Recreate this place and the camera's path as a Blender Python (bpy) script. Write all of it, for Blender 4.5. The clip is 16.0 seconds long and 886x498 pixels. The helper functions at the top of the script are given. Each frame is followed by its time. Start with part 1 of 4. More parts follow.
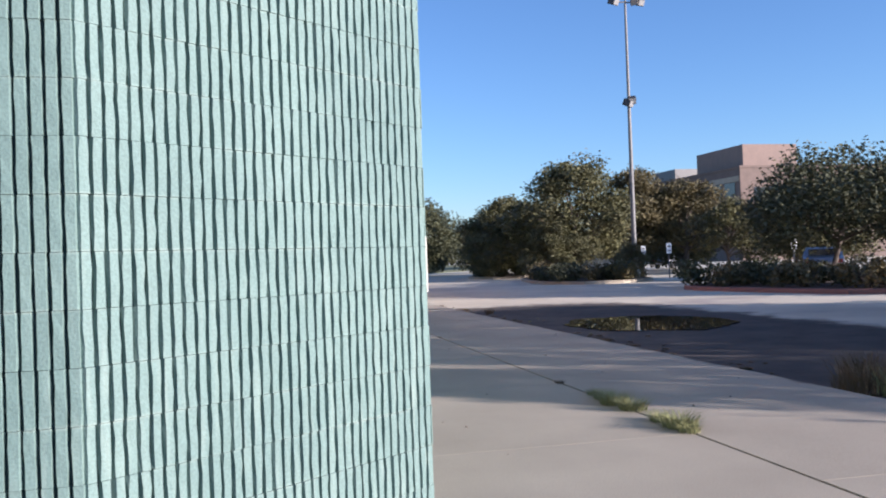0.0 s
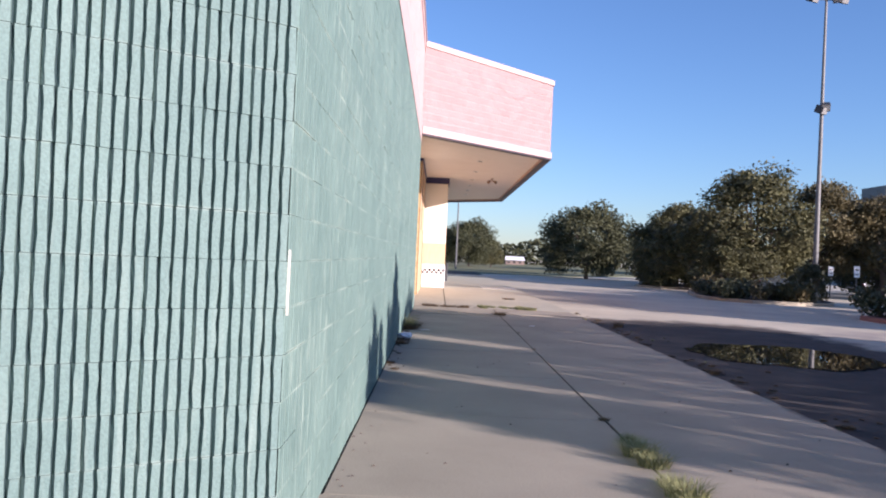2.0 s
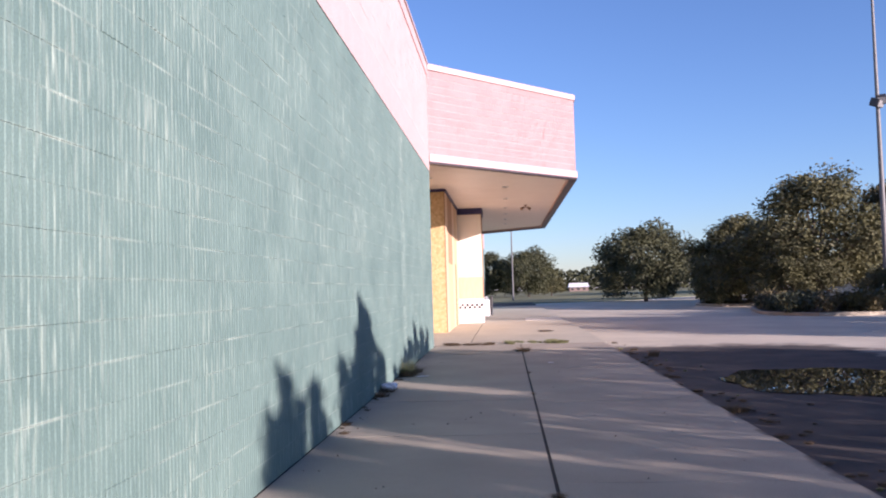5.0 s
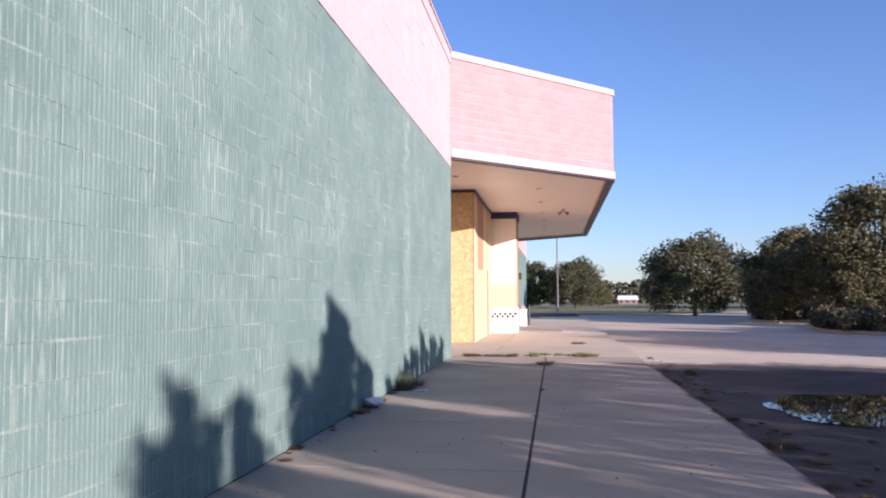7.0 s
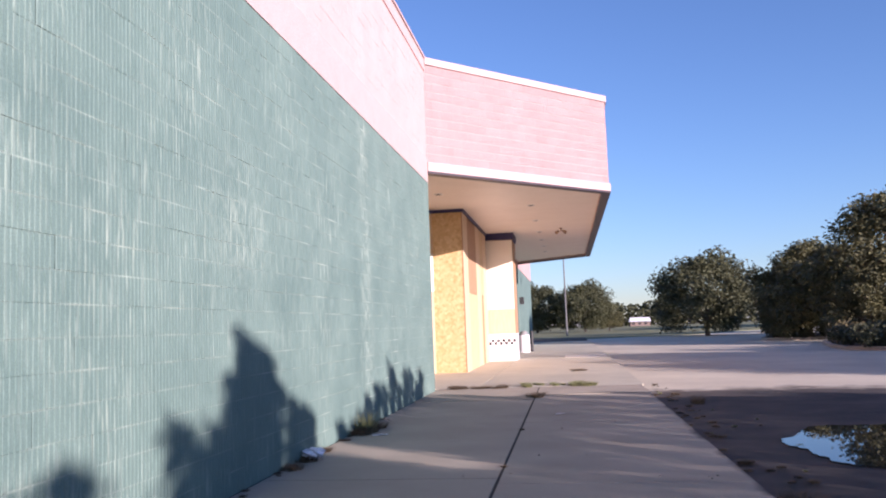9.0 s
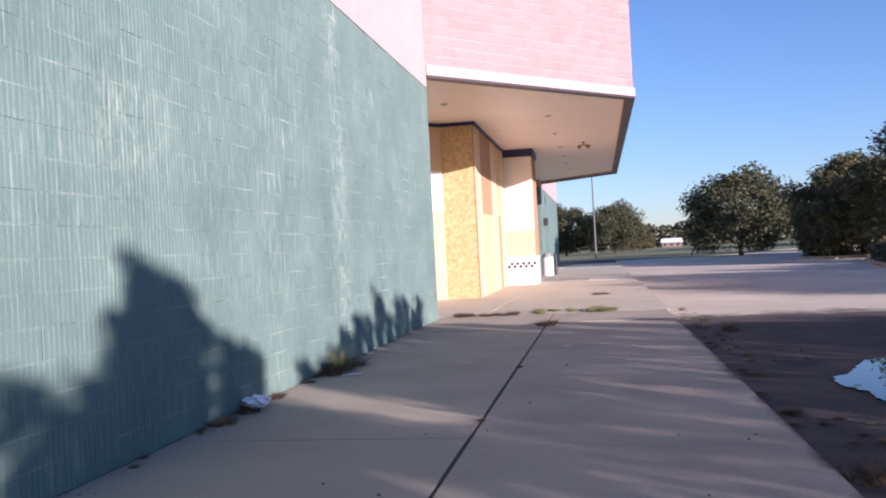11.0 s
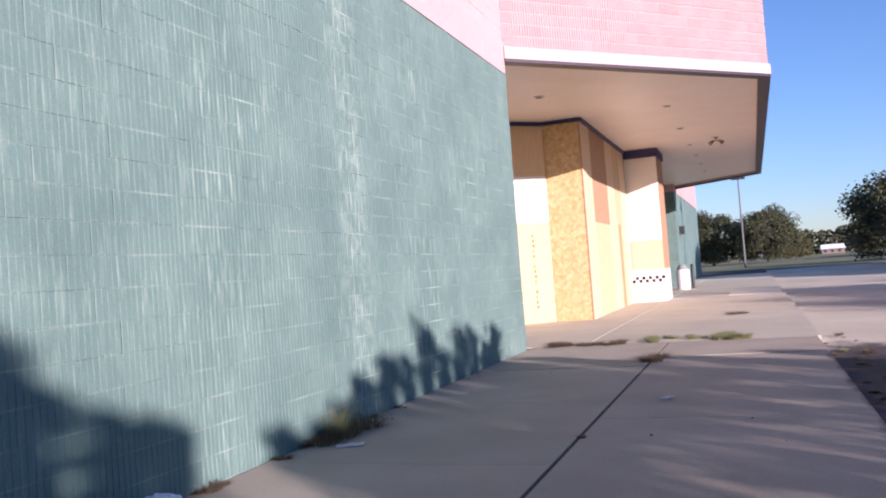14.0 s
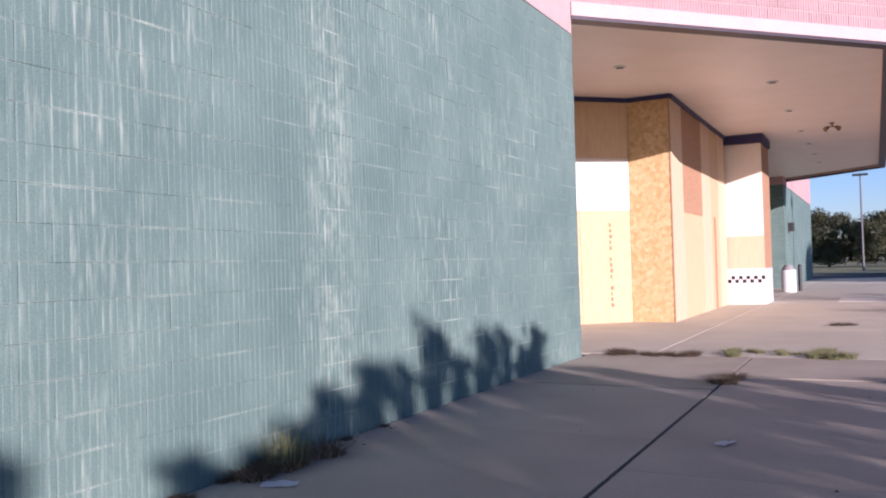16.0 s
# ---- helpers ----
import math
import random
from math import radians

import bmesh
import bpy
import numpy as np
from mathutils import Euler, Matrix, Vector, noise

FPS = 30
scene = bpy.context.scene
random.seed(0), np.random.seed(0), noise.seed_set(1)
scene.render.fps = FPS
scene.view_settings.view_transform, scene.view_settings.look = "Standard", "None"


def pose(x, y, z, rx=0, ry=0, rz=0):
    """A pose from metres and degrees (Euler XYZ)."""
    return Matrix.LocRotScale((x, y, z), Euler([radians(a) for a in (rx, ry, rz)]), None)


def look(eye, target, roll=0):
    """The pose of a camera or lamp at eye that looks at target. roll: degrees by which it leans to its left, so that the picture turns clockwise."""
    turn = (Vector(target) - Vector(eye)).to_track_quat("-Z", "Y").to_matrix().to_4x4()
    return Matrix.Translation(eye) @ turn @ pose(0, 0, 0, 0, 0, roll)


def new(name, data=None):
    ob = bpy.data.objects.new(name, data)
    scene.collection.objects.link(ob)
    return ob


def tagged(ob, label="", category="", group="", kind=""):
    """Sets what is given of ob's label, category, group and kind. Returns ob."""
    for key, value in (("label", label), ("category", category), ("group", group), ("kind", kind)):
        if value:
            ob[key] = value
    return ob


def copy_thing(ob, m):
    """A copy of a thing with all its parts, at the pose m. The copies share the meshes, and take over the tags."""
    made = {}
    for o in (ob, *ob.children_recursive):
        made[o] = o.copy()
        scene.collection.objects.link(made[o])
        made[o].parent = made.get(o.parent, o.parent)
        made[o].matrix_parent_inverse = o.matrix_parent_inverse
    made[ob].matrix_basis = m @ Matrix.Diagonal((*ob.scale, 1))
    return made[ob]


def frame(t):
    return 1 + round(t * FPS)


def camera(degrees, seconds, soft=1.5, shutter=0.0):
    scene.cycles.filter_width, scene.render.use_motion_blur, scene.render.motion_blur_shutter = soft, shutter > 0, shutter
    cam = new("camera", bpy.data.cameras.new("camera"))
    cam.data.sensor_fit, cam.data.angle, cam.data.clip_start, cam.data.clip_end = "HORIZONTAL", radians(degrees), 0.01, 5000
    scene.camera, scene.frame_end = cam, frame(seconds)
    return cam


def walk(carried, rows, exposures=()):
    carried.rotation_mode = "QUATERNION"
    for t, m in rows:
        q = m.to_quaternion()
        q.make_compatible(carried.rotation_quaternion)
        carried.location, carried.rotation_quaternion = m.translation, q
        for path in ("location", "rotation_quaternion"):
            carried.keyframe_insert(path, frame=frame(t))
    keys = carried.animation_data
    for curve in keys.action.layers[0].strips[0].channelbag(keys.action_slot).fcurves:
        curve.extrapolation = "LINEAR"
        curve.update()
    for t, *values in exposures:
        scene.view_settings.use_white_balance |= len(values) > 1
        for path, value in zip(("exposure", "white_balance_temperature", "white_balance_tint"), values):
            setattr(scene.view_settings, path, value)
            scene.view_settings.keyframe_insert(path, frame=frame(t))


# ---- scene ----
cam = camera(55.6, 16.0, soft=2.0)
PATH = [
    (0, (-0.856, -24.121, 1.325), (-0.415, -22.171, 1.353), -2.0),
    (0.5, (-0.394, -23.987, 1.296), (-0.04, -22.019, 1.363), -4.1),
    (1, (-0.028, -23.908, 1.36), (0.012, -21.909, 1.308), -1.5),
    (1.5, (0.331, -23.669, 1.424), (0.359, -21.671, 1.341), 0.6),
    (2, (0.642, -23.543, 1.455), (0.651, -21.543, 1.471), 2.6),
    (2.5, (0.894, -23.334, 1.472), (0.999, -21.337, 1.496), 1.4),
    (3, (1.123, -23.046, 1.494), (1.211, -21.049, 1.575), 0.2),
    (3.5, (1.358, -22.72, 1.452), (1.425, -20.723, 1.553), -1.0),
    (3.6, (1.404, -22.675, 1.455), (1.318, -20.682, 1.595), -0.7),
    (4, (1.561, -22.492, 1.461), (1.589, -20.497, 1.609), -0.9),
    (4.5, (1.763, -22.16, 1.491), (1.714, -20.162, 1.564), -0.4),
    (4.7, (1.819, -22.034, 1.509), (1.705, -20.04, 1.606), -1.6),
    (6.8, (2.481, -20.336, 1.391), (2.218, -18.354, 1.452), -0.1),
    (7, (2.493, -20.11, 1.402), (2.229, -18.131, 1.521), -0.2),
    (7.5, (2.59, -19.621, 1.411), (2.392, -17.636, 1.555), -2.1),
    (8, (2.723, -19.229, 1.428), (2.418, -17.257, 1.558), -0.8),
    (8.5, (2.813, -18.754, 1.409), (2.545, -16.776, 1.534), -2.1),
    (9, (2.943, -18.261, 1.379), (2.657, -16.29, 1.565), -2.1),
    (9.2, (2.971, -18.07, 1.373), (2.633, -16.101, 1.465), -1.7),
    (11.3, (3.285, -16.047, 1.272), (2.917, -14.081, 1.283), -3.2),
    (11.5, (3.337, -15.858, 1.241), (2.976, -13.891, 1.271), -3.5),
    (12, (3.48, -15.44, 1.256), (3.04, -13.491, 1.344), 0.3),
    (12.5, (3.542, -14.972, 1.273), (3.003, -13.049, 1.377), 3.0),
    (13, (3.595, -14.494, 1.277), (2.892, -12.627, 1.413), 1.4),
    (13.5, (3.627, -13.999, 1.298), (2.897, -12.142, 1.443), -1.9),
    (14, (3.628, -13.464, 1.318), (2.938, -11.588, 1.384), -4.3),
    (14.5, (3.678, -13.004, 1.299), (2.873, -11.174, 1.258), -0.9),
    (14.6, (3.665, -12.921, 1.309), (2.793, -11.126, 1.177), 1.5),
    (15, (3.677, -12.511, 1.289), (2.806, -10.711, 1.311), -0.1),
    (15.5, (3.716, -11.952, 1.296), (2.821, -10.168, 1.424), -1.3),
    (16, (3.75, -11.474, 1.317), (2.837, -9.696, 1.362), -1.6),
]
walk(cam, [(t, look(eye, target, roll)) for t, eye, target, roll in PATH],
     [(0, 1.14, 5920, 22), (1.5, 1.0, 5970, 26), (2.5, 0.97, 6050, 29), (4, 0.97, 6100, 33), (8, 0.96, 6100, 35), (12, 0.93, 5960, 33), (14, 0.88, 5900, 34), (15, 0.86, 5870, 34), (16, 0.66, 5830, 38)])

# ---- world, sun ----
SUN_AZ, SUN_EL = radians(-38), radians(12.9)
to_sun = Vector((math.cos(SUN_AZ) * math.cos(SUN_EL), math.sin(SUN_AZ) * math.cos(SUN_EL), math.sin(SUN_EL)))
world = bpy.data.worlds.new("world")
scene.world = world
world.use_nodes = True
wn = world.node_tree
sky = wn.nodes.new("ShaderNodeTexSky")
sky.sky_type, sky.sun_disc = "NISHITA", False
sky.sun_elevation, sky.sun_rotation = SUN_EL, radians(90) - SUN_AZ
sky.air_density, sky.dust_density, sky.ozone_density = 1.0, 0.2, 4.5
wn.links.new(sky.outputs[0], wn.nodes["Background"].inputs[0])
wn.nodes["Background"].inputs[1].default_value = 0.098
sun = new("sun", bpy.data.lights.new("sun", "SUN"))
sun.data.energy, sun.data.angle, sun.data.color = 5.0, radians(0.53), (1.0, 0.89, 0.76)
sun.matrix_world = look(to_sun * 60, (0, 0, 0))


# ---- materials ----
def material(name, color, color2=None, rough=0.85, scale=6.0, fine=60.0, bump=0.3, metal=0.0, dist=0.01, spots=None, spot_amount=0.45, random_tone=0.0, stretch=(1, 1, 1)):
    m = bpy.data.materials.new(name)
    m.use_nodes = True
    nt = m.node_tree
    bsdf = nt.nodes["Principled BSDF"]
    geo = nt.nodes.new("ShaderNodeNewGeometry")
    mp = nt.nodes.new("ShaderNodeMapping")
    mp.inputs["Scale"].default_value = stretch
    nt.links.new(geo.outputs["Position"], mp.inputs[0])
    n1, n2 = nt.nodes.new("ShaderNodeTexNoise"), nt.nodes.new("ShaderNodeTexNoise")
    n1.inputs["Scale"].default_value, n1.inputs["Detail"].default_value = scale, 5
    n2.inputs["Scale"].default_value, n2.inputs["Detail"].default_value = fine, 3
    nt.links.new(mp.outputs[0], n1.inputs["Vector"])
    nt.links.new(geo.outputs["Position"], n2.inputs["Vector"])
    ramp = nt.nodes.new("ShaderNodeValToRGB")
    ramp.color_ramp.elements[0].position, ramp.color_ramp.elements[1].position = 0.3, 0.72
    c2 = color2 or tuple(c * 0.8 for c in color)
    ramp.color_ramp.elements[0].color, ramp.color_ramp.elements[1].color = (*c2, 1), (*color, 1)
    nt.links.new(n1.outputs[0], ramp.inputs[0])
    mix = nt.nodes.new("ShaderNodeMix")
    mix.data_type, mix.blend_type = "RGBA", "OVERLAY"
    mix.inputs[0].default_value = 0.35
    nt.links.new(ramp.outputs[0], mix.inputs[6])
    nt.links.new(n2.outputs[0], mix.inputs[7])
    out = mix.outputs[2]
    if spots:
        n3 = nt.nodes.new("ShaderNodeTexNoise")
        n3.inputs["Scale"].default_value, n3.inputs["Detail"].default_value, n3.inputs["Roughness"].default_value = scale * 0.35, 8, 0.65
        nt.links.new(mp.outputs[0], n3.inputs["Vector"])
        r3 = nt.nodes.new("ShaderNodeValToRGB")
        r3.color_ramp.elements[0].position, r3.color_ramp.elements[1].position = 1 - spot_amount, min(1.0, 1.12 - spot_amount)
        nt.links.new(n3.outputs[0], r3.inputs[0])
        mx = nt.nodes.new("ShaderNodeMix")
        mx.data_type = "RGBA"
        mx.inputs[7].default_value = (*spots, 1)
        nt.links.new(r3.outputs[0], mx.inputs[0])
        nt.links.new(out, mx.inputs[6])
        out = mx.outputs[2]
    if random_tone:
        info = nt.nodes.new("ShaderNodeObjectInfo")
        hsv = nt.nodes.new("ShaderNodeHueSaturation")
        mr = nt.nodes.new("ShaderNodeMapRange")
        mr.inputs[3].default_value, mr.inputs[4].default_value = 1 - random_tone, 1 + random_tone
        nt.links.new(info.outputs["Random"], mr.inputs[0])
        nt.links.new(mr.outputs[0], hsv.inputs["Value"])
        nt.links.new(out, hsv.inputs["Color"])
        out = hsv.outputs[0]
    nt.links.new(out, bsdf.inputs["Base Color"])
    bsdf.inputs["Roughness"].default_value, bsdf.inputs["Metallic"].default_value = rough, metal
    bp = nt.nodes.new("ShaderNodeBump")
    bp.inputs["Strength"].default_value, bp.inputs["Distance"].default_value = bump, dist
    nt.links.new(n2.outputs[0], bp.inputs["Height"])
    nt.links.new(bp.outputs[0], bsdf.inputs["Normal"])
    return m


def block_paint(name, color, color2, streak, amount):
    """Painted ribbed block: broad tone changes, pale vertical runs where the paint is worn."""
    m = material(name, color, color2, rough=0.75, scale=1.3, fine=90, bump=0.35, dist=0.004)
    nt = m.node_tree
    bsdf = nt.nodes["Principled BSDF"]
    old = bsdf.inputs["Base Color"].links[0].from_socket
    geo = nt.nodes.new("ShaderNodeNewGeometry")
    masks = []
    for sc, lo, hi in (((24, 24, 2.6), 0.52, 0.78), ((1.6, 1.6, 5.0), 0.42, 0.66), ((0.8, 0.8, 0.6), 0.38, 0.68)):
        mp = nt.nodes.new("ShaderNodeMapping")
        mp.inputs["Scale"].default_value = sc
        nt.links.new(geo.outputs["Position"], mp.inputs[0])
        n = nt.nodes.new("ShaderNodeTexNoise")
        n.inputs["Scale"].default_value, n.inputs["Detail"].default_value = 1.0, 4
        nt.links.new(mp.outputs[0], n.inputs["Vector"])
        mr = nt.nodes.new("ShaderNodeMapRange")
        mr.inputs[1].default_value, mr.inputs[2].default_value = lo, hi
        nt.links.new(n.outputs[0], mr.inputs[0])
        masks.append(mr)
    # worn paint along the bed joints, every 0.2 m of height
    sep = nt.nodes.new("ShaderNodeSeparateXYZ")
    nt.links.new(geo.outputs["Position"], sep.inputs[0])
    pp = nt.nodes.new("ShaderNodeMath")
    pp.operation = "PINGPONG"
    pp.inputs[1].default_value = 0.1
    nt.links.new(sep.outputs[2], pp.inputs[0])
    line = nt.nodes.new("ShaderNodeMapRange")
    line.inputs[1].default_value, line.inputs[2].default_value, line.inputs[3].default_value, line.inputs[4].default_value = 0.003, 0.011, 1.0, 0.0
    nt.links.new(pp.outputs[0], line.inputs[0])
    jl = nt.nodes.new("ShaderNodeMath")
    jl.operation = "MULTIPLY"
    nt.links.new(line.outputs[0], jl.inputs[0])
    nt.links.new(masks[1].outputs[0], jl.inputs[1])
    mx = nt.nodes.new("ShaderNodeMath")
    mx.operation = "MAXIMUM"
    nt.links.new(masks[0].outputs[0], mx.inputs[0])
    nt.links.new(jl.outputs[0], mx.inputs[1])
    half = nt.nodes.new("ShaderNodeMath")
    half.operation = "MULTIPLY"
    half.inputs[1].default_value = 0.55
    nt.links.new(jl.outputs[0], half.inputs[0])
    # one broad run of lime bloom down the wall from a roof outlet
    da = nt.nodes.new("ShaderNodeMath")
    da.operation = "ADD"
    da.inputs[1].default_value = 6.05
    nt.links.new(sep.outputs[1], da.inputs[0])
    ab = nt.nodes.new("ShaderNodeMath")
    ab.operation = "ABSOLUTE"
    nt.links.new(da.outputs[0], ab.inputs[0])
    run = nt.nodes.new("ShaderNodeMapRange")
    run.inputs[1].default_value, run.inputs[2].default_value, run.inputs[3].default_value, run.inputs[4].default_value = 0.12, 0.5, 1.15, 0.0
    nt.links.new(ab.outputs[0], run.inputs[0])
    far = nt.nodes.new("ShaderNodeVectorMath")
    far.operation = "DISTANCE"
    far.inputs[1].default_value = (0.0, -10.9, 2.35)
    nt.links.new(geo.outputs["Position"], far.inputs[0])
    patch = nt.nodes.new("ShaderNodeMapRange")
    patch.inputs[1].default_value, patch.inputs[2].default_value, patch.inputs[3].default_value, patch.inputs[4].default_value = 0.2, 1.0, 1.0, 0.0
    nt.links.new(far.outputs["Value"], patch.inputs[0])
    bloom = nt.nodes.new("ShaderNodeMath")
    bloom.operation = "MAXIMUM"
    nt.links.new(run.outputs[0], bloom.inputs[0])
    nt.links.new(patch.outputs[0], bloom.inputs[1])
    cloud = nt.nodes.new("ShaderNodeTexNoise")
    cloud.inputs["Scale"].default_value, cloud.inputs["Detail"].default_value, cloud.inputs["Roughness"].default_value = 4.5, 6, 0.7
    nt.links.new(geo.outputs["Position"], cloud.inputs["Vector"])
    thick = nt.nodes.new("ShaderNodeMapRange")
    thick.inputs[1].default_value, thick.inputs[2].default_value, thick.inputs[4].default_value = 0.48, 0.72, 0.6
    nt.links.new(cloud.outputs[0], thick.inputs[0])
    crust = nt.nodes.new("ShaderNodeMath")
    crust.operation = "MULTIPLY"
    nt.links.new(thick.outputs[0], crust.inputs[0])
    nt.links.new(bloom.outputs[0], crust.inputs[1])
    pm = nt.nodes.new("ShaderNodeMath")
    pm.operation = "MAXIMUM"
    nt.links.new(bloom.outputs[0], pm.inputs[0])
    nt.links.new(masks[2].outputs[0], pm.inputs[1])
    ml = nt.nodes.new("ShaderNodeMath")
    ml.operation = "MULTIPLY"
    nt.links.new(mx.outputs[0], ml.inputs[0])
    nt.links.new(pm.outputs[0], ml.inputs[1])
    am = nt.nodes.new("ShaderNodeMath")
    am.operation = "MULTIPLY"
    am.inputs[1].default_value = amount
    top = nt.nodes.new("ShaderNodeMath")
    top.operation = "MAXIMUM"
    nt.links.new(ml.outputs[0], top.inputs[0])
    nt.links.new(half.outputs[0], top.inputs[1])
    crusted = nt.nodes.new("ShaderNodeMath")
    crusted.operation = "MAXIMUM"
    nt.links.new(top.outputs[0], crusted.inputs[0])
    nt.links.new(crust.outputs[0], crusted.inputs[1])
    nt.links.new(crusted.outputs[0], am.inputs[0])
    mix = nt.nodes.new("ShaderNodeMix")
    mix.data_type = "RGBA"
    mix.inputs[7].default_value = (*streak, 1)
    nt.links.new(am.outputs[0], mix.inputs[0])
    nt.links.new(old, mix.inputs[6])
    nt.links.new(mix.outputs[2], bsdf.inputs["Base Color"])
    return m


GREEN = block_paint("green_block_paint", (0.139, 0.219, 0.190), (0.101, 0.171, 0.151), (0.43, 0.51, 0.42), 0.66)
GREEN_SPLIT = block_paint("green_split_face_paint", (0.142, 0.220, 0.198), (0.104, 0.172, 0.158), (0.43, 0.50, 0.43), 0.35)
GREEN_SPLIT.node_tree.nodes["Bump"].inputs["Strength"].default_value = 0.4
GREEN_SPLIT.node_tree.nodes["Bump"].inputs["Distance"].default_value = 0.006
# Groove floors and the core behind: shade between ribs as a dark green.
GROOVE_SHADE = material("green_groove_shade", (0.022, 0.048, 0.05), rough=0.9, scale=8)
PINK = block_paint("pink_block_paint", (0.55, 0.365, 0.34), (0.51, 0.33, 0.31), (0.64, 0.47, 0.44), 0.5)
PINK_FIELD = material("pink_fascia_paint", (0.425, 0.285, 0.275), (0.385, 0.255, 0.245), rough=0.8, scale=2.5, bump=0.3, random_tone=0.05)
PINK_BAND = material("pale_pink_trim_paint", (0.53, 0.39, 0.365), (0.49, 0.355, 0.33), rough=0.7, scale=3, bump=0.15)
SOFFIT = material("tan_soffit_plaster", (0.80, 0.70, 0.61), (0.75, 0.65, 0.56), rough=0.45, scale=1.2, fine=40, bump=0.1)
DARK_TRIM = material("dark_brown_metal", (0.05, 0.035, 0.045), rough=0.5, scale=10, bump=0.1)
BLUE_TRIM = material("dark_blue_trim", (0.035, 0.035, 0.12), rough=0.5, scale=10, bump=0.1)
CONCRETE = material("weathered_concrete", (0.39, 0.34, 0.262), (0.315, 0.274, 0.21), rough=0.9, scale=0.9, fine=110, bump=0.35, dist=0.004, spots=(0.24, 0.20, 0.155), spot_amount=0.36, random_tone=0.05)
# Paler slabs by the canopy, lifted further so that they read as sunlit.
CONCRETE_SUNLIT = material("pale_sunlit_concrete", (0.54, 0.50, 0.385), (0.46, 0.425, 0.325), rough=0.9, scale=0.9, fine=110, bump=0.35, dist=0.004, spots=(0.40, 0.35, 0.275), spot_amount=0.36, random_tone=0.04)
JOINT = material("dirty_joint_filler", (0.055, 0.045, 0.035), rough=1.0, scale=9, bump=0.6)
ASPHALT = material("old_grey_asphalt", (0.64, 0.58, 0.44), (0.48, 0.43, 0.325), rough=0.92, scale=0.35, fine=70, bump=0.5, dist=0.006, spots=(0.36, 0.315, 0.265), spot_amount=0.42)


def silt_and_shade(m, mid_x, near_x, far_x, lo, hi):
    """Dark damp silt, ragged-edged, washed along the pavement edge, plus tree shade as colour."""
    nt = m.node_tree
    bsdf = nt.nodes["Principled BSDF"]
    old = bsdf.inputs["Base Color"].links[0].from_socket
    geo = nt.nodes.new("ShaderNodeNewGeometry")
    sep = nt.nodes.new("ShaderNodeSeparateXYZ")
    nt.links.new(geo.outputs["Position"], sep.inputs[0])
    falls = []
    for axis, mid_, near, far in ((0, mid_x, near_x, far_x), (1, -9.6, 7.0, 11.5)):
        a = nt.nodes.new("ShaderNodeMath")
        a.operation = "SUBTRACT"
        a.inputs[1].default_value = mid_
        nt.links.new(sep.outputs[axis], a.inputs[0])
        c = nt.nodes.new("ShaderNodeMath")
        c.operation = "ABSOLUTE"
        nt.links.new(a.outputs[0], c.inputs[0])
        mr = nt.nodes.new("ShaderNodeMapRange")
        mr.inputs[1].default_value, mr.inputs[2].default_value, mr.inputs[3].default_value, mr.inputs[4].default_value = near, far, 1.0, 0.0
        nt.links.new(c.outputs[0], mr.inputs[0])
        falls.append(mr)
    ml = nt.nodes.new("ShaderNodeMath")
    ml.operation = "MULTIPLY"
    nt.links.new(falls[0].outputs[0], ml.inputs[0])
    nt.links.new(falls[1].outputs[0], ml.inputs[1])
    n = nt.nodes.new("ShaderNodeTexNoise")
    n.inputs["Scale"].default_value, n.inputs["Detail"].default_value, n.inputs["Roughness"].default_value = 1.1, 9, 0.68
    nt.links.new(geo.outputs["Position"], n.inputs["Vector"])
    ad = nt.nodes.new("ShaderNodeMath")
    ad.operation = "ADD"
    nt.links.new(ml.outputs[0], ad.inputs[0])
    nt.links.new(n.outputs[0], ad.inputs[1])
    mr = nt.nodes.new("ShaderNodeMapRange")
    mr.inputs[1].default_value, mr.inputs[2].default_value = lo, hi
    nt.links.new(ad.outputs[0], mr.inputs[0])
    ramp = nt.nodes.new("ShaderNodeValToRGB")
    ramp.color_ramp.elements[0].color, ramp.color_ramp.elements[1].color = (0.03, 0.024, 0.021, 1), (0.075, 0.058, 0.046, 1)
    ramp.color_ramp.elements[0].position, ramp.color_ramp.elements[1].position = 0.38, 0.66
    nt.links.new(n.outputs[0], ramp.inputs[0])
    mix = nt.nodes.new("ShaderNodeMix")
    mix.data_type = "RGBA"
    nt.links.new(mr.outputs[0], mix.inputs[0])
    nt.links.new(old, mix.inputs[6])
    nt.links.new(ramp.outputs[0], mix.inputs[7])
    nt.links.new(mix.outputs[2], bsdf.inputs["Base Color"])


# On the asphalt the silt spreads wider and darker to stand for tree shade.
silt_and_shade(ASPHALT, 6.6, 2.0, 4.4, 0.82, 1.06)
silt_and_shade(CONCRETE, 4.75, 0.1, 0.6, 0.95, 1.15)
DIRT = material("dark_wet_silt", (0.09, 0.072, 0.058), (0.05, 0.04, 0.034), rough=0.8, scale=2.0, fine=60, bump=0.6, dist=0.02)
GRASS = material("dry_grass_ground", (0.20, 0.21, 0.09), (0.14, 0.14, 0.065), rough=1.0, scale=0.25, fine=20, bump=0.8, dist=0.05)
WEED = material("pale_green_weed", (0.27, 0.27, 0.12), (0.19, 0.20, 0.085), rough=0.8, scale=14, bump=0.1)
DRY = material("dead_brown_weed", (0.17, 0.12, 0.07), (0.09, 0.065, 0.04), rough=0.95, scale=10, bump=0.2)
LEAF = material("oak_leaf", (0.11, 0.115, 0.052), (0.045, 0.052, 0.026), rough=0.7, scale=0.9, fine=8, bump=0.05)
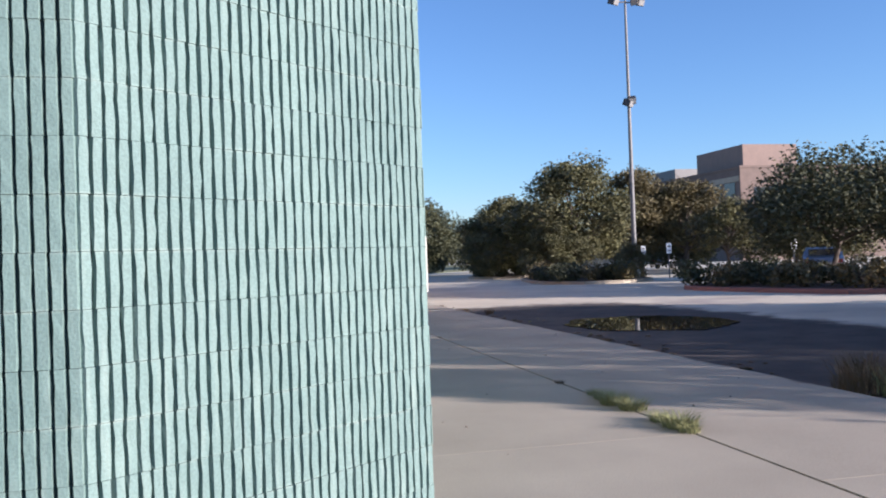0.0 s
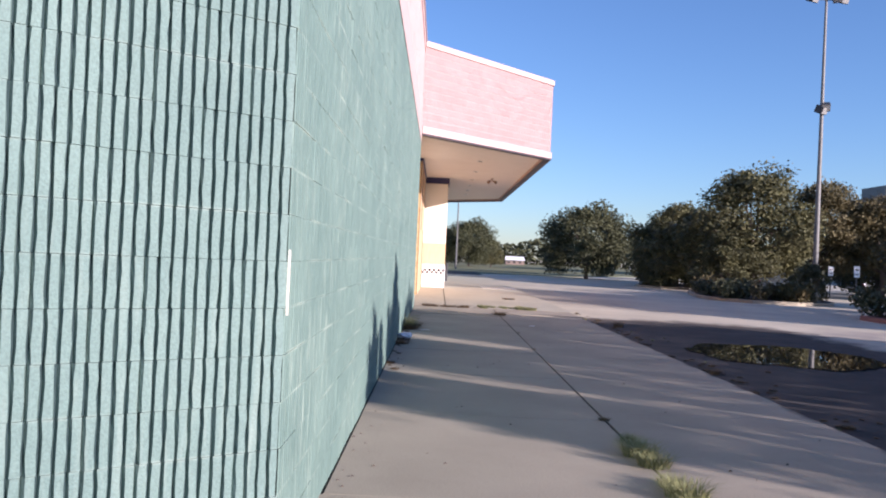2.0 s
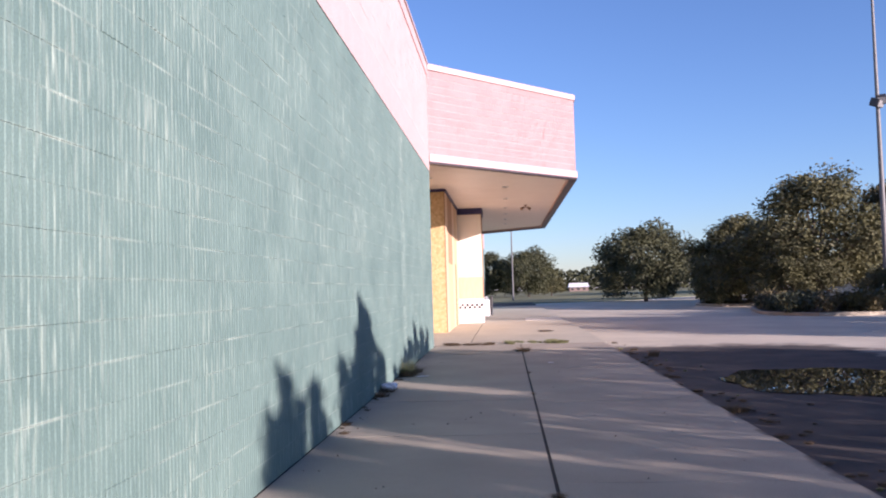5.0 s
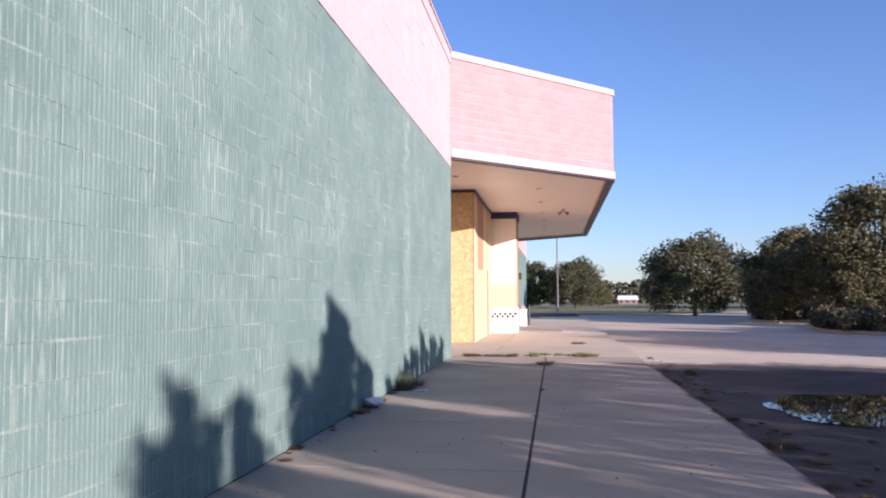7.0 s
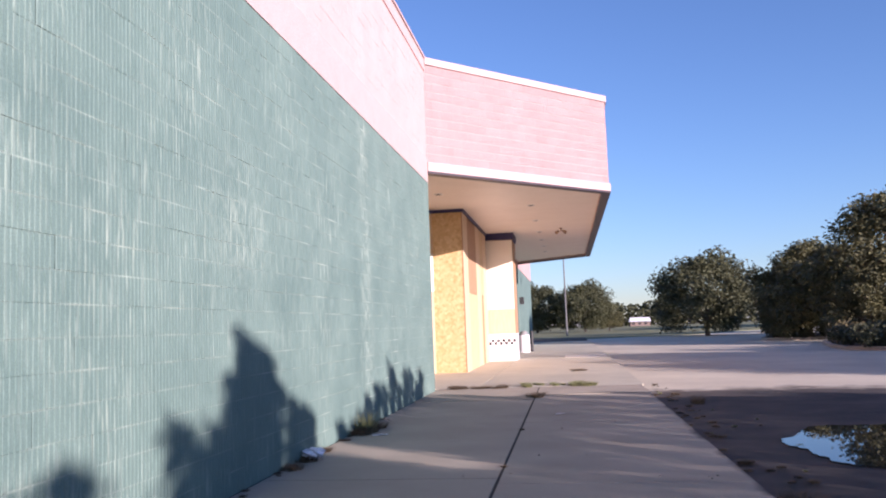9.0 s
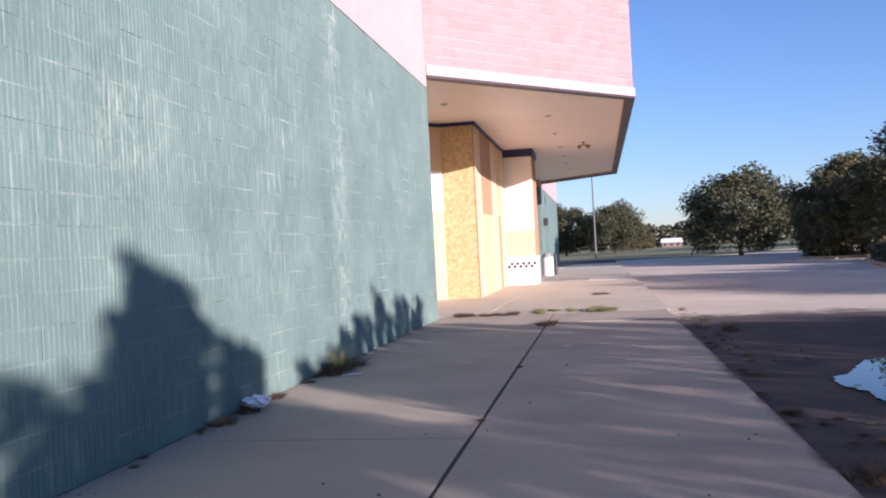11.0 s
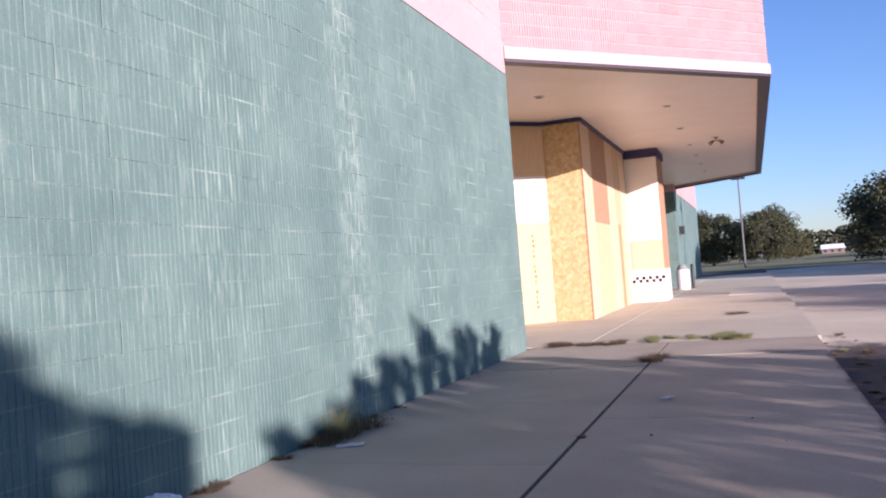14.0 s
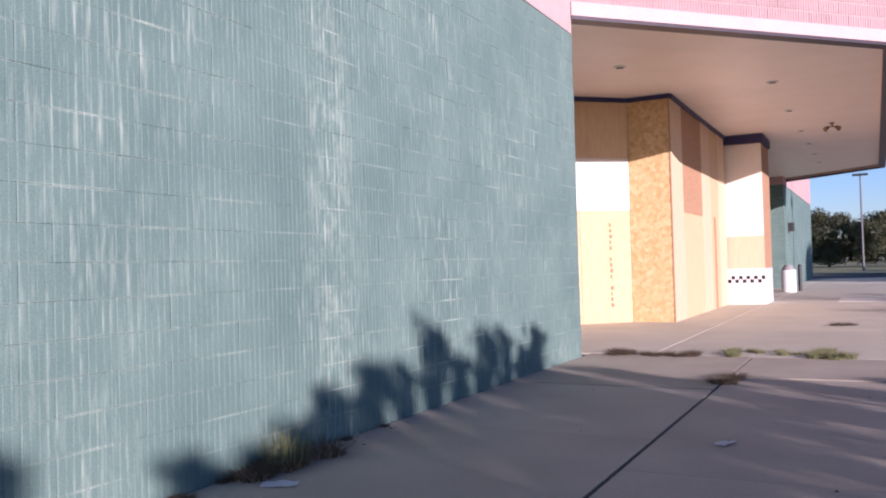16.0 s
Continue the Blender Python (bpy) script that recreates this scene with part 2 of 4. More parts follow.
LEAF_OLIVE = material("olive_leaf", (0.15, 0.145, 0.06), (0.07, 0.07, 0.032), rough=0.7, scale=0.8, fine=8, bump=0.05)
LEAF_BROWN = material("browning_leaf", (0.18, 0.145, 0.065), (0.09, 0.078, 0.035), rough=0.75, scale=0.8, fine=8, bump=0.05)
BARK = material("grey_bark", (0.15, 0.12, 0.10), (0.08, 0.065, 0.055), rough=0.95, scale=6, fine=30, bump=0.8, stretch=(4, 4, 0.6))
PLY = material("orange_plywood", (0.62, 0.44, 0.26), (0.53, 0.36, 0.20), rough=0.75, scale=5, fine=60, bump=0.15, stretch=(5, 5, 0.5), random_tone=0.10)
PLY_DARK = material("reddish_plywood", (0.44, 0.26, 0.15), (0.36, 0.205, 0.115), rough=0.75, scale=5, fine=60, bump=0.15, stretch=(0.6, 0.6, 6))
PLY_PALE = material("pale_plywood", (0.66, 0.49, 0.33), (0.60, 0.43, 0.27), rough=0.75, scale=5, fine=60, bump=0.12, stretch=(5, 5, 0.5))
WHITE_BOARD = material("white_painted_board", (0.80, 0.74, 0.64), (0.76, 0.70, 0.60), rough=0.6, scale=2, bump=0.08)
WHITE_TILE = material("white_glazed_tile", (0.78, 0.77, 0.76), (0.72, 0.71, 0.70), rough=0.3, scale=4, bump=0.05)
BLACK_TILE = material("black_glazed_tile", (0.02, 0.02, 0.022), rough=0.3, scale=10, bump=0.05)
STAMP = material("faded_red_stamp_ink", (0.42, 0.19, 0.10), rough=0.8, scale=20, bump=0.05)
STEEL = material("grey_galvanised_steel", (0.17, 0.17, 0.165), (0.13, 0.13, 0.125), rough=0.6, metal=0.3, scale=5, bump=0.1)
LAMP_DARK = material("dark_lamp_housing", (0.035, 0.034, 0.035), rough=0.5, scale=9, bump=0.1)
LAMP_TAN = material("tan_lamp_housing", (0.32, 0.21, 0.13), (0.22, 0.14, 0.09), rough=0.5, scale=9, bump=0.1)
LENS = material("milky_lamp_lens", (0.30, 0.30, 0.29), rough=0.25, scale=9, bump=0.02)
BRICK = material("brown_brick", (0.17, 0.125, 0.105), (0.135, 0.10, 0.085), rough=0.9, scale=1.2, fine=14, bump=0.4)
BRICK_TAN = material("tan_brick", (0.24, 0.175, 0.145), (0.21, 0.155, 0.13), rough=0.9, scale=1.2, fine=14, bump=0.4)
PAINT_WHITE = material("white_paint", (0.8, 0.8, 0.79), (0.72, 0.72, 0.71), rough=0.5, scale=4, bump=0.08)
# Warm white for the patch of sunlight laid on the pavement.
SUN_PATCH = material("warm_sunlight_patch", (0.82, 0.76, 0.62), (0.72, 0.66, 0.53), rough=0.7, scale=4, bump=0.2)
PAPER = material("white_plastic_litter", (0.82, 0.82, 0.84), (0.7, 0.7, 0.73), rough=0.5, scale=30, bump=0.2)
RED_KERB = material("faded_red_kerb_paint", (0.30, 0.13, 0.11), (0.22, 0.12, 0.10), rough=0.85, scale=3, bump=0.3)
CAR_PAINT = material("silver_car_paint", (0.30, 0.31, 0.34), (0.27, 0.28, 0.31), rough=0.3, metal=0.5, scale=3, bump=0.02)
DARK_GLASS = material("dark_window_glass", (0.03, 0.035, 0.045), rough=0.08, scale=3, bump=0.0)
RUBBER = material("black_rubber", (0.02, 0.02, 0.02), rough=0.8, scale=20, bump=0.1)
RED_LENS = material("red_lamp_lens", (0.35, 0.02, 0.02), rough=0.2, scale=20, bump=0.0)
MULCH = material("shrub_bed_soil", (0.11, 0.075, 0.05), (0.07, 0.05, 0.035), rough=1.0, scale=3, bump=0.8, dist=0.03)
WATER = material("still_rain_water", (0.035, 0.032, 0.028), (0.03, 0.028, 0.025), rough=0.015, scale=3, bump=0.0)


def osb_material():
    m = material("flake_board", (0.66, 0.44, 0.20), (0.50, 0.30, 0.11), rough=0.75, scale=9, fine=50, bump=0.2)
    nt = m.node_tree
    bsdf = nt.nodes["Principled BSDF"]
    old = bsdf.inputs["Base Color"].links[0].from_socket
    geo = nt.nodes.new("ShaderNodeNewGeometry")
    v = nt.nodes.new("ShaderNodeTexVoronoi")
    v.inputs["Scale"].default_value = 13
    nt.links.new(geo.outputs["Position"], v.inputs["Vector"])
    r = nt.nodes.new("ShaderNodeValToRGB")
    r.color_ramp.elements[0].color, r.color_ramp.elements[1].color = (0.46, 0.29, 0.12, 1), (0.76, 0.58, 0.34, 1)
    sep = nt.nodes.new("ShaderNodeSeparateColor")
    nt.links.new(v.outputs["Color"], sep.inputs[0])
    nt.links.new(sep.outputs[0], r.inputs[0])
    mix = nt.nodes.new("ShaderNodeMix")
    mix.data_type = "RGBA"
    mix.inputs[0].default_value = 0.5
    nt.links.new(old, mix.inputs[6])
    nt.links.new(r.outputs[0], mix.inputs[7])
    nt.links.new(mix.outputs[2], bsdf.inputs["Base Color"])
    return m


OSB = osb_material()


# ---- mesh helpers ----
def box(bm, x0, x1, y0, y1, z0, z1, m=None):
    ps = [Vector((x, y, z)) for z in (z0, z1) for x, y in ((x0, y0), (x1, y0), (x1, y1), (x0, y1))]
    vs = [bm.verts.new(m @ p if m else p) for p in ps]
    for q in ((3, 2, 1, 0), (4, 5, 6, 7), (0, 1, 5, 4), (1, 2, 6, 5), (2, 3, 7, 6), (3, 0, 4, 7)):
        bm.faces.new([vs[i] for i in q])
    return vs


def prism(bm, poly, z0, z1):
    """An upright slab over a counter-clockwise outline."""
    a = [bm.verts.new((x, y, z0)) for x, y in poly]
    b = [bm.verts.new((x, y, z1)) for x, y in poly]
    bm.faces.new(a[::-1])
    bm.faces.new(b)
    n = len(poly)
    for i in range(n):
        bm.faces.new((a[i], a[(i + 1) % n], b[(i + 1) % n], b[i]))


def tube(bm, p, q, r0, r1, n=8):
    p, q = Vector(p), Vector(q)
    rot = (q - p).to_track_quat("Z", "Y").to_matrix()
    rings = []
    for c, r in ((p, r0), (q, r1)):
        rings.append([bm.verts.new(c + rot @ Vector((r * math.cos(k * math.tau / n), r * math.sin(k * math.tau / n), 0))) for k in range(n)])
    for k in range(n):
        bm.faces.new((rings[0][k], rings[0][(k + 1) % n], rings[1][(k + 1) % n], rings[1][k]))
    bm.faces.new(rings[0][::-1])
    bm.faces.new(rings[1])


def bevel(bm, w, seg=2):
    bmesh.ops.bevel(bm, geom=list(bm.edges), offset=w, segments=seg, affect="EDGES", profile=0.5)


def mesh_of(name, bm, mat, smooth=False):
    me = bpy.data.meshes.new(name)
    bm.normal_update()
    bm.to_mesh(me)
    bm.free()
    me.materials.append(mat)
    if smooth:
        for p in me.polygons:
            p.use_smooth = True
    return me


def part(name, bm, mat, parent=None, label="", smooth=False):
    ob = new(name, mesh_of(name, bm, mat, smooth))
    if parent:
        ob.parent = parent
    if label:
        ob["label"] = label
    return ob


def thing(name, label, category, m=None, group="", kind=""):
    ob = new(name)
    if m:
        ob.matrix_world = m
    return tagged(ob, label, category, group, kind)


def boxes(name, mat, spans, parent=None, label="", bev=0.0):
    bm = bmesh.new()
    for s in spans:
        box(bm, *s)
    if bev:
        bevel(bm, bev, 1)
    return part(name, bm, mat, parent, label)


# ---- ground ----
ROAD_Z = -0.10
rng = random.Random(4)


def ground_sheet():
    bm = bmesh.new()
    xs = [-3000, -400, -60] + [4.3 + i * 1.0 for i in range(0, 40)] + [60, 120, 400, 3000]
    ys = [-3000, -400, -60] + [-40 + i * 1.5 for i in range(0, 70)] + [90, 150, 400, 3000]
    grid = [[bm.verts.new((x, y, ROAD_Z + (0.012 * noise.noise((x * 0.3, y * 0.3, 0)) if 4 < x < 44 and -40 < y < 66 else 0))) for x in xs] for y in ys]
    for j in range(len(ys) - 1):
        for i in range(len(xs) - 1):
            bm.faces.new((grid[j][i], grid[j][i + 1], grid[j + 1][i + 1], grid[j + 1][i]))
    return tagged(part("ground", bm, ASPHALT, smooth=True), "old grey patched asphalt car park surface", "ground", kind="structure")


ground_sheet()


def blob(cx, cy, rx, ry, n, rough_, seed, z0, z1):
    bm = bmesh.new()
    pts = []
    for k in range(n):
        a = math.tau * k / n
        f = 1 + rough_ * noise.noise((math.cos(a) * 1.7 + seed, math.sin(a) * 1.7, seed)) + rough_ * 0.4 * noise.noise((math.cos(a) * 6 + seed, math.sin(a) * 6, seed)) + rough_ * 0.25 * noise.noise((math.cos(a) * 19 + seed, math.sin(a) * 19, seed))
        pts.append((cx + rx * f * math.cos(a), cy + ry * f * math.sin(a)))
    prism(bm, pts, z0, z1)
    return bm


tagged(part("puddle", blob(6.95, -8.25, 1.65, 1.9, 240, 0.16, 8, ROAD_Z - 0.02, ROAD_Z + 0.022), WATER), "still shallow rain puddle on dark silt", "puddle", kind="structure")
tagged(part("field", blob(-2, 185, 60, 122, 48, 0.15, 5, ROAD_Z - 0.05, ROAD_Z + 0.03), GRASS), "dry green grass field beyond the car park", "field", kind="structure")

# ---- pavement slabs ----
pavement = thing("pavement", "weathered tan concrete pavement with weedy joints", "pavement", kind="structure")
bm = bmesh.new()
box(bm, -6, 4.38, -26, 60, -0.35, -0.009)
part("pavement_bed", bm, JOINT, pavement, "dark dirt in the joints")


def slab(x0, x1, y0, y1, z, mat=CONCRETE):
    bm = bmesh.new()
    g = 0.004
    vs = box(bm, x0 + 0.015, x1 - 0.015, y0 + g, y1 - g, -0.12, z)
    part("slab", bm, mat, pavement)


LEFT_Y = [-27.0, -23.8, -21.15, -18.5, -15.8, -13.15, -10.5, -7.9, -5.2, -2.6, 0.45]
RIGHT_Y = [-27.0, -24.4, -19.9, -15.3, -10.75, -6.17, -1.6, 0.45]
for a, b in zip(LEFT_Y, LEFT_Y[1:]):
    slab(0.0 if a > -20.5 else -5.9, 2.25, a, b, 0.0095 if b > 0 else rng.uniform(-0.002, 0.002))
for a, b in zip(RIGHT_Y, RIGHT_Y[1:]):
    slab(2.25, 4.45, a, b, 0.0085 if b > 0 else rng.uniform(-0.003, 0.001))
for k in range(10):
    y0 = 0.45 + k * 4.5
    slab(-3.5, 0.9, y0, y0 + 4.5, 0.012, CONCRETE_SUNLIT)
    slab(0.9, 4.5, y0, y0 + 4.5, 0.01, CONCRETE_SUNLIT)

# thin pale slab at the pavement edge that stands for a patch of sunlight
tagged(boxes("sun_patch", SUN_PATCH, [(2.75, 4.4, 15.4, 18.3, 0.012, 0.018)]), "pale patch of sunlight on the pavement", "marking", kind="structure")

# ---- ribbed block walls ----
PITCH, BL, BH = 0.05, 0.40, 0.20


def block_profile(depth, groove):
    """Outline of one block's ribbed face, along its length: (u, n), n = 0 at the rib tops."""
    pts = []
    for k in range(8):
        u = k * PITCH
        a, b = u + groove / 2, u + PITCH - groove / 2
        s = min(0.004, depth * 0.5)
        pts += [(a - s, -depth), (a, 0), (b, 0), (b + s, -depth)]
    pts[0] = (0.001, pts[0][1])
    pts[-1] = (BL - 0.001, pts[-1][1])
    return pts


def block_geometry(depth, groove, gap=0.0009, jitter=0.0, seed=0, nribs=8):
    prof = block_profile(depth, groove)[:nribs * 4]
    r = random.Random(seed)
    verts, faces, slots = [], [], []
    zs = (gap, BH * 0.35, BH * 0.7, BH - gap)
    for z in zs:
        for i, (u, n) in enumerate(prof):
            w = jitter * (r.random() - 0.5) if 0 < i < len(prof) - 1 else 0.0
            verts.append((u + w, n + (0.5 * w if n == 0 else 0), z))
    np_ = len(prof)
    for j in range(len(zs) - 1):
        for i in range(np_ - 1):
            a = j * np_ + i
            faces.append((a, a + 1, a + 1 + np_, a + np_))
            # groove floors get slot 1, the shade colour on the deep-grooved walls
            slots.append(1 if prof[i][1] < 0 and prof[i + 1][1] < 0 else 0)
    back = len(verts)
    top0 = (len(zs) - 1) * np_
    deep = -depth - 0.02
    for z in (zs[0], zs[-1]):
        for u in (prof[0][0], prof[-1][0]):
            verts.append((u, deep, z))
    faces.append((back + 2, back + 3, *range(top0 + np_ - 1, top0 - 1, -1))[::-1])
    slots.append(0)
    faces.append((back, *range(0, np_), back + 1)[::-1])
    slots.append(0)
    return verts, faces, slots


def block_mesh(name, mats, **kw):
    v, f, s = block_geometry(**kw)
    me = bpy.data.meshes.new(name)
    me.from_pydata([(u, -n, z) for u, n, z in v], [], [t[::-1] for t in f])
    for m in mats:
        me.materials.append(m)
    me.polygons.foreach_set("material_index", s)
    me.update()
    return me


def ribbed_wall(parent, origin, angle, length, z0, z1, mats, depth, groove, jitter, as_parts, core_mat):
    """Running-bond ribbed blocks on a vertical face from origin, heading angle (degrees), outward to the right of the heading."""
    base = pose(*origin, 0, 0, angle)
    flip = Matrix.Diagonal((1, -1, 1, 1))
    variants = [block_mesh("block", mats, depth=depth, groove=groove, jitter=jitter, seed=k) for k in range(5)]
    halves = [block_mesh("half_block", mats, depth=depth, groove=groove, jitter=jitter, seed=k + 9, nribs=4) for k in range(2)]
    geos = [block_geometry(depth, groove, jitter=jitter, seed=k) for k in range(5)]
    hgeos = [block_geometry(depth, groove, jitter=jitter, seed=k + 9, nribs=4) for k in range(2)]
    av, af, asl = [], [], []
    r = random.Random(11)
    rows = round((z1 - z0) / BH)
    for row in range(rows):
        z = z0 + row * BH
        u = 0.0
        first = row % 2 == 1
        while u < length - 0.1:
            half = first or u + BL > length + 0.05
            first = False
            off = r.uniform(-0.0025, 0.0025)
            k = r.randrange(2 if half else 5)
            if as_parts(u, z):
                ob = new("block", (halves if half else variants)[k])
                ob.matrix_world = base @ Matrix.Translation((u, -off, z))
                ob.parent = parent
            else:
                v, f, s = (hgeos if half else geos)[k]
                o = len(av)
                m = base @ Matrix.Translation((u, -off, z))
                av += [m @ Vector((p, -n, q)) for p, n, q in v]
                af += [tuple(i + o for i in t[::-1]) for t in f]
                asl += s
            u += BL / 2 if half else BL
    me = bpy.data.meshes.new("block_courses")
    me.from_pydata(av, [], af)
    for m in mats:
        me.materials.append(m)
    me.polygons.foreach_set("material_index", asl)
    me.update()
    rest = new("block_courses", me)
    rest.parent = parent
    rest["kind"] = "stuff"
    bm = bmesh.new()
    box(bm, 0.0, length, depth + 0.012, 0.3, z0 - 0.05, z1, base)
    part("wall_core", bm, core_mat, parent)


WALL_END, CORNER, GREEN_TOP, WALL_TOP = 0.0, -19.95, 4.67, 7.42
CH = 37.0
CH_LEN = 1.8
cx, cy = -CH_LEN * math.cos(radians(CH)), CORNER - CH_LEN * math.sin(radians(CH))
wall_east = thing("wall_east", "green painted ribbed block wall with pale worn streaks", "wall", kind="structure")
ribbed_wall(wall_east, (0, CORNER, 0.0), 90, -CORNER, 0.0, 4.6, (GREEN, GREEN), 0.006, 0.014, 0.003,
            lambda u, z: 8.0 < u < 15.6 and 0.15 < z < 2.3, GREEN)
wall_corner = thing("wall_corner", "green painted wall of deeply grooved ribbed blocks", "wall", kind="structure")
ribbed_wall(wall_corner, (cx, cy, 0.0), CH, CH_LEN, 0.0, 4.6, (GREEN_SPLIT, GROOVE_SHADE), 0.022, 0.0165, 0.006,
            lambda u, z: z < 2.5, GROOVE_SHADE)
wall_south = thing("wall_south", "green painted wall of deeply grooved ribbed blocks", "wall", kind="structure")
ribbed_wall(wall_south, (cx - 6.0, cy, 0.0), 0, 6.0, 0.0, 4.6, (GREEN_SPLIT, GROOVE_SHADE), 0.022, 0.0175, 0.006,
            lambda u, z: False, GROOVE_SHADE)
boxes("paint_chip", WHITE_BOARD, [(-0.001, 0.004, -19.945, -19.915, 1.17, 1.45)], wall_east, "chipped white paint at the wall corner")
# upper pink walls
wall_upper = thing("wall_upper", "pale pink painted ribbed block parapet wall", "wall", kind="structure")
ribbed_wall(wall_upper, (0, CORNER, 5.14), 90, -CORNER, 0.0, 2.0, (PINK, PINK), 0.006, 0.014, 0.003, lambda u, z: False, PINK)
ribbed_wall(wall_upper, (cx, cy, 5.14), CH, CH_LEN, 0.0, 2.0, (PINK, PINK), 0.012, 0.016, 0.003, lambda u, z: False, PINK)
ribbed_wall(wall_upper, (cx - 6, cy, 5.14), 0, 6, 0.0, 2.0, (PINK, PINK), 0.012, 0.016, 0.003, lambda u, z: False, PINK)


def outline_band(name, pts, z0, z1, proud, mat, parent, label=""):
    """A trim band that follows an open outline of wall faces; proud: how far it stands out, to the right of the heading."""
    bm = bmesh.new()
    n = len(pts)
    vp = [Vector((x, y, 0)) for x, y in pts]
    outs = []
    for i in range(n):
        ds = []
        if i > 0:
            ds.append((vp[i] - vp[i - 1]).normalized())
        if i < n - 1:
            ds.append((vp[i + 1] - vp[i]).normalized())
        nr = [Vector((d.y, -d.x, 0)) for d in ds]
        b = sum(nr, Vector()).normalized()
        outs.append(b / max(0.3, b.dot(nr[0])))
    rings = []
    for p, o in zip(vp, outs):
        rings.append([bm.verts.new((p + o * d) + Vector((0, 0, z))) for d, z in ((-0.2, z0), (proud, z0), (proud, z1), (-0.2, z1))])
    for a, b in zip(rings, rings[1:]):
        for k in range(4):
            bm.faces.new((a[k], b[k], b[(k + 1) % 4], a[(k + 1) % 4]))
    bm.faces.new(rings[0][::-1])
    bm.faces.new(rings[-1])
    return part(name, bm, mat, parent, label)


WALL_LINE = [(cx - 6, cy), (cx, cy), (0, CORNER), (0, 0.0)]
trim = thing("trim", "pale pink smooth trim bands along the block wall", "trim", kind="structure")
outline_band("band", WALL_LINE, 4.6, 5.14, 0.012, PINK_BAND, trim)
outline_band("cap_band", WALL_LINE, 7.14, 7.42, 0.02, PINK_BAND, trim)
outline_band("coping", WALL_LINE, 7.42, 7.47, 0.05, PINK_BAND, trim)
# body of the shop behind its faces
tagged(boxes("wall_return", GREEN, [(-6.2, -0.30, -0.30, -0.003, 0, 4.6)]), "green painted end of the ribbed block wall", "wall", kind="structure")
tagged(boxes("wall_north", GREEN, [(-30, -4.02, 45.7, 46, 0, 7.2)]), "plain green painted north wall of the shop", "wall", kind="structure")
boxes("plain_wall", GREEN, [(-30, cx - 6.003, cy + 0.02, cy + 0.3, 0, 4.6)], wall_south)
boxes("plain_top", PINK, [(-30, cx - 6.003, cy + 0.02, cy + 0.3, 4.6, 7.42)], wall_south, "pale pink upper wall")
tagged(boxes("roof", CONCRETE, [(-30, -0.2, -19, 46, 6.6, 6.8)]), "flat gravel roof behind the parapet", "roof", kind="structure")
tagged(boxes("wall_rear", GREEN, [(-30.3, -30, -21, 46, 0, 7.2)]), "plain painted rear wall of the shop", "wall", kind="structure")

# ---- canopy over the shop entrance ----
CAN = [(0.0, 0.0), (4.2, 4.5), (4.2, 26.2), (0.0, 30.2)]
SOFF_Z, CAN_BOT, CAN_TOP = 4.96, 4.86, 7.46
canopy = thing("canopy", "pink angular shop canopy with a tan plaster soffit", "canopy", kind="structure")
bm = bmesh.new()
prism(bm, [(-6, 0.02), (0.0, 0.02), (4.15, 4.52), (4.15, 26.15), (0.0, 30.1), (-6, 30.1)], SOFF_Z, SOFF_Z + 0.12)
part("soffit", bm, SOFFIT, canopy, "smooth tan plaster soffit")
bm = bmesh.new()
prism(bm, [(-6, 0.1), (0.0, 0.1), (4.1, 4.55), (4.1, 26.1), (0.0, 30.0), (-6, 30.0)], 7.2, 7.35)
part("canopy_roof", bm, CONCRETE, canopy)
outline_band("lower_band", CAN, CAN_BOT, 5.06, 0.05, PINK_BAND, canopy, "pale pink lower trim band")
outline_band("upper_band", CAN, 7.30, CAN_TOP, 0.05, PINK_BAND, canopy, "pale pink upper trim band")
outline_band("drip_edge", CAN, CAN_BOT - 0.05, CAN_BOT, 0.04, DARK_TRIM, canopy, "dark brown drip edge")
outline_band("fascia_core", CAN, 5.06, 7.3, -0.004, PINK_BAND, canopy)
# ribbed fascia tiles in courses
tile_me = None
for (xa, ya), (xb, yb) in zip(CAN, CAN[1:]):
    ln = math.hypot(xb - xa, yb - ya)
    base = pose(xa, ya, 5.06, 0, 0, math.degrees(math.atan2(yb - ya, xb - xa)))
    if tile_me is None:
        bm = bmesh.new()
        for k in range(8):
            box(bm, 0.004 + k * 0.0495, 0.004 + k * 0.0495 + 0.042, -0.008, 0.0, 0.009, 0.194)
        tile_me = mesh_of("fascia_block", bm, PINK_FIELD)
    verts, faces = [], []
    src_v = [v.co.copy() for v in tile_me.vertices]
    src_f = [tuple(p.vertices) for p in tile_me.polygons]
    r = random.Random(3)
    n = round(ln / 0.4)
    step = ln / n
    for row in range(11):
        cuts = [k * step for k in range(n + 1)] if row % 2 else [0.0] + [(k + 0.5) * step for k in range(n)] + [ln]
        for a, c in zip(cuts, cuts[1:]):
            m = base @ Matrix.Translation((a, r.uniform(-0.003, 0.002), row * 0.2036)) @ Matrix.Diagonal(((c - a) / 0.402, 1, 1, 1))
            if ln < 10:
                ob = new("fascia_block", tile_me)
                ob.matrix_world = m
                ob.parent = canopy
            else:
                o = len(verts)
                verts += [m @ v for v in src_v]
                faces += [tuple(i + o for i in f) for f in src_f]
    if verts:
        me = bpy.data.meshes.new("fascia_courses")
        me.from_pydata(verts, [], faces)
        me.materials.append(PINK_FIELD)
        ob = new("fascia_courses", me)
        ob.parent = canopy
        ob["kind"] = "stuff"


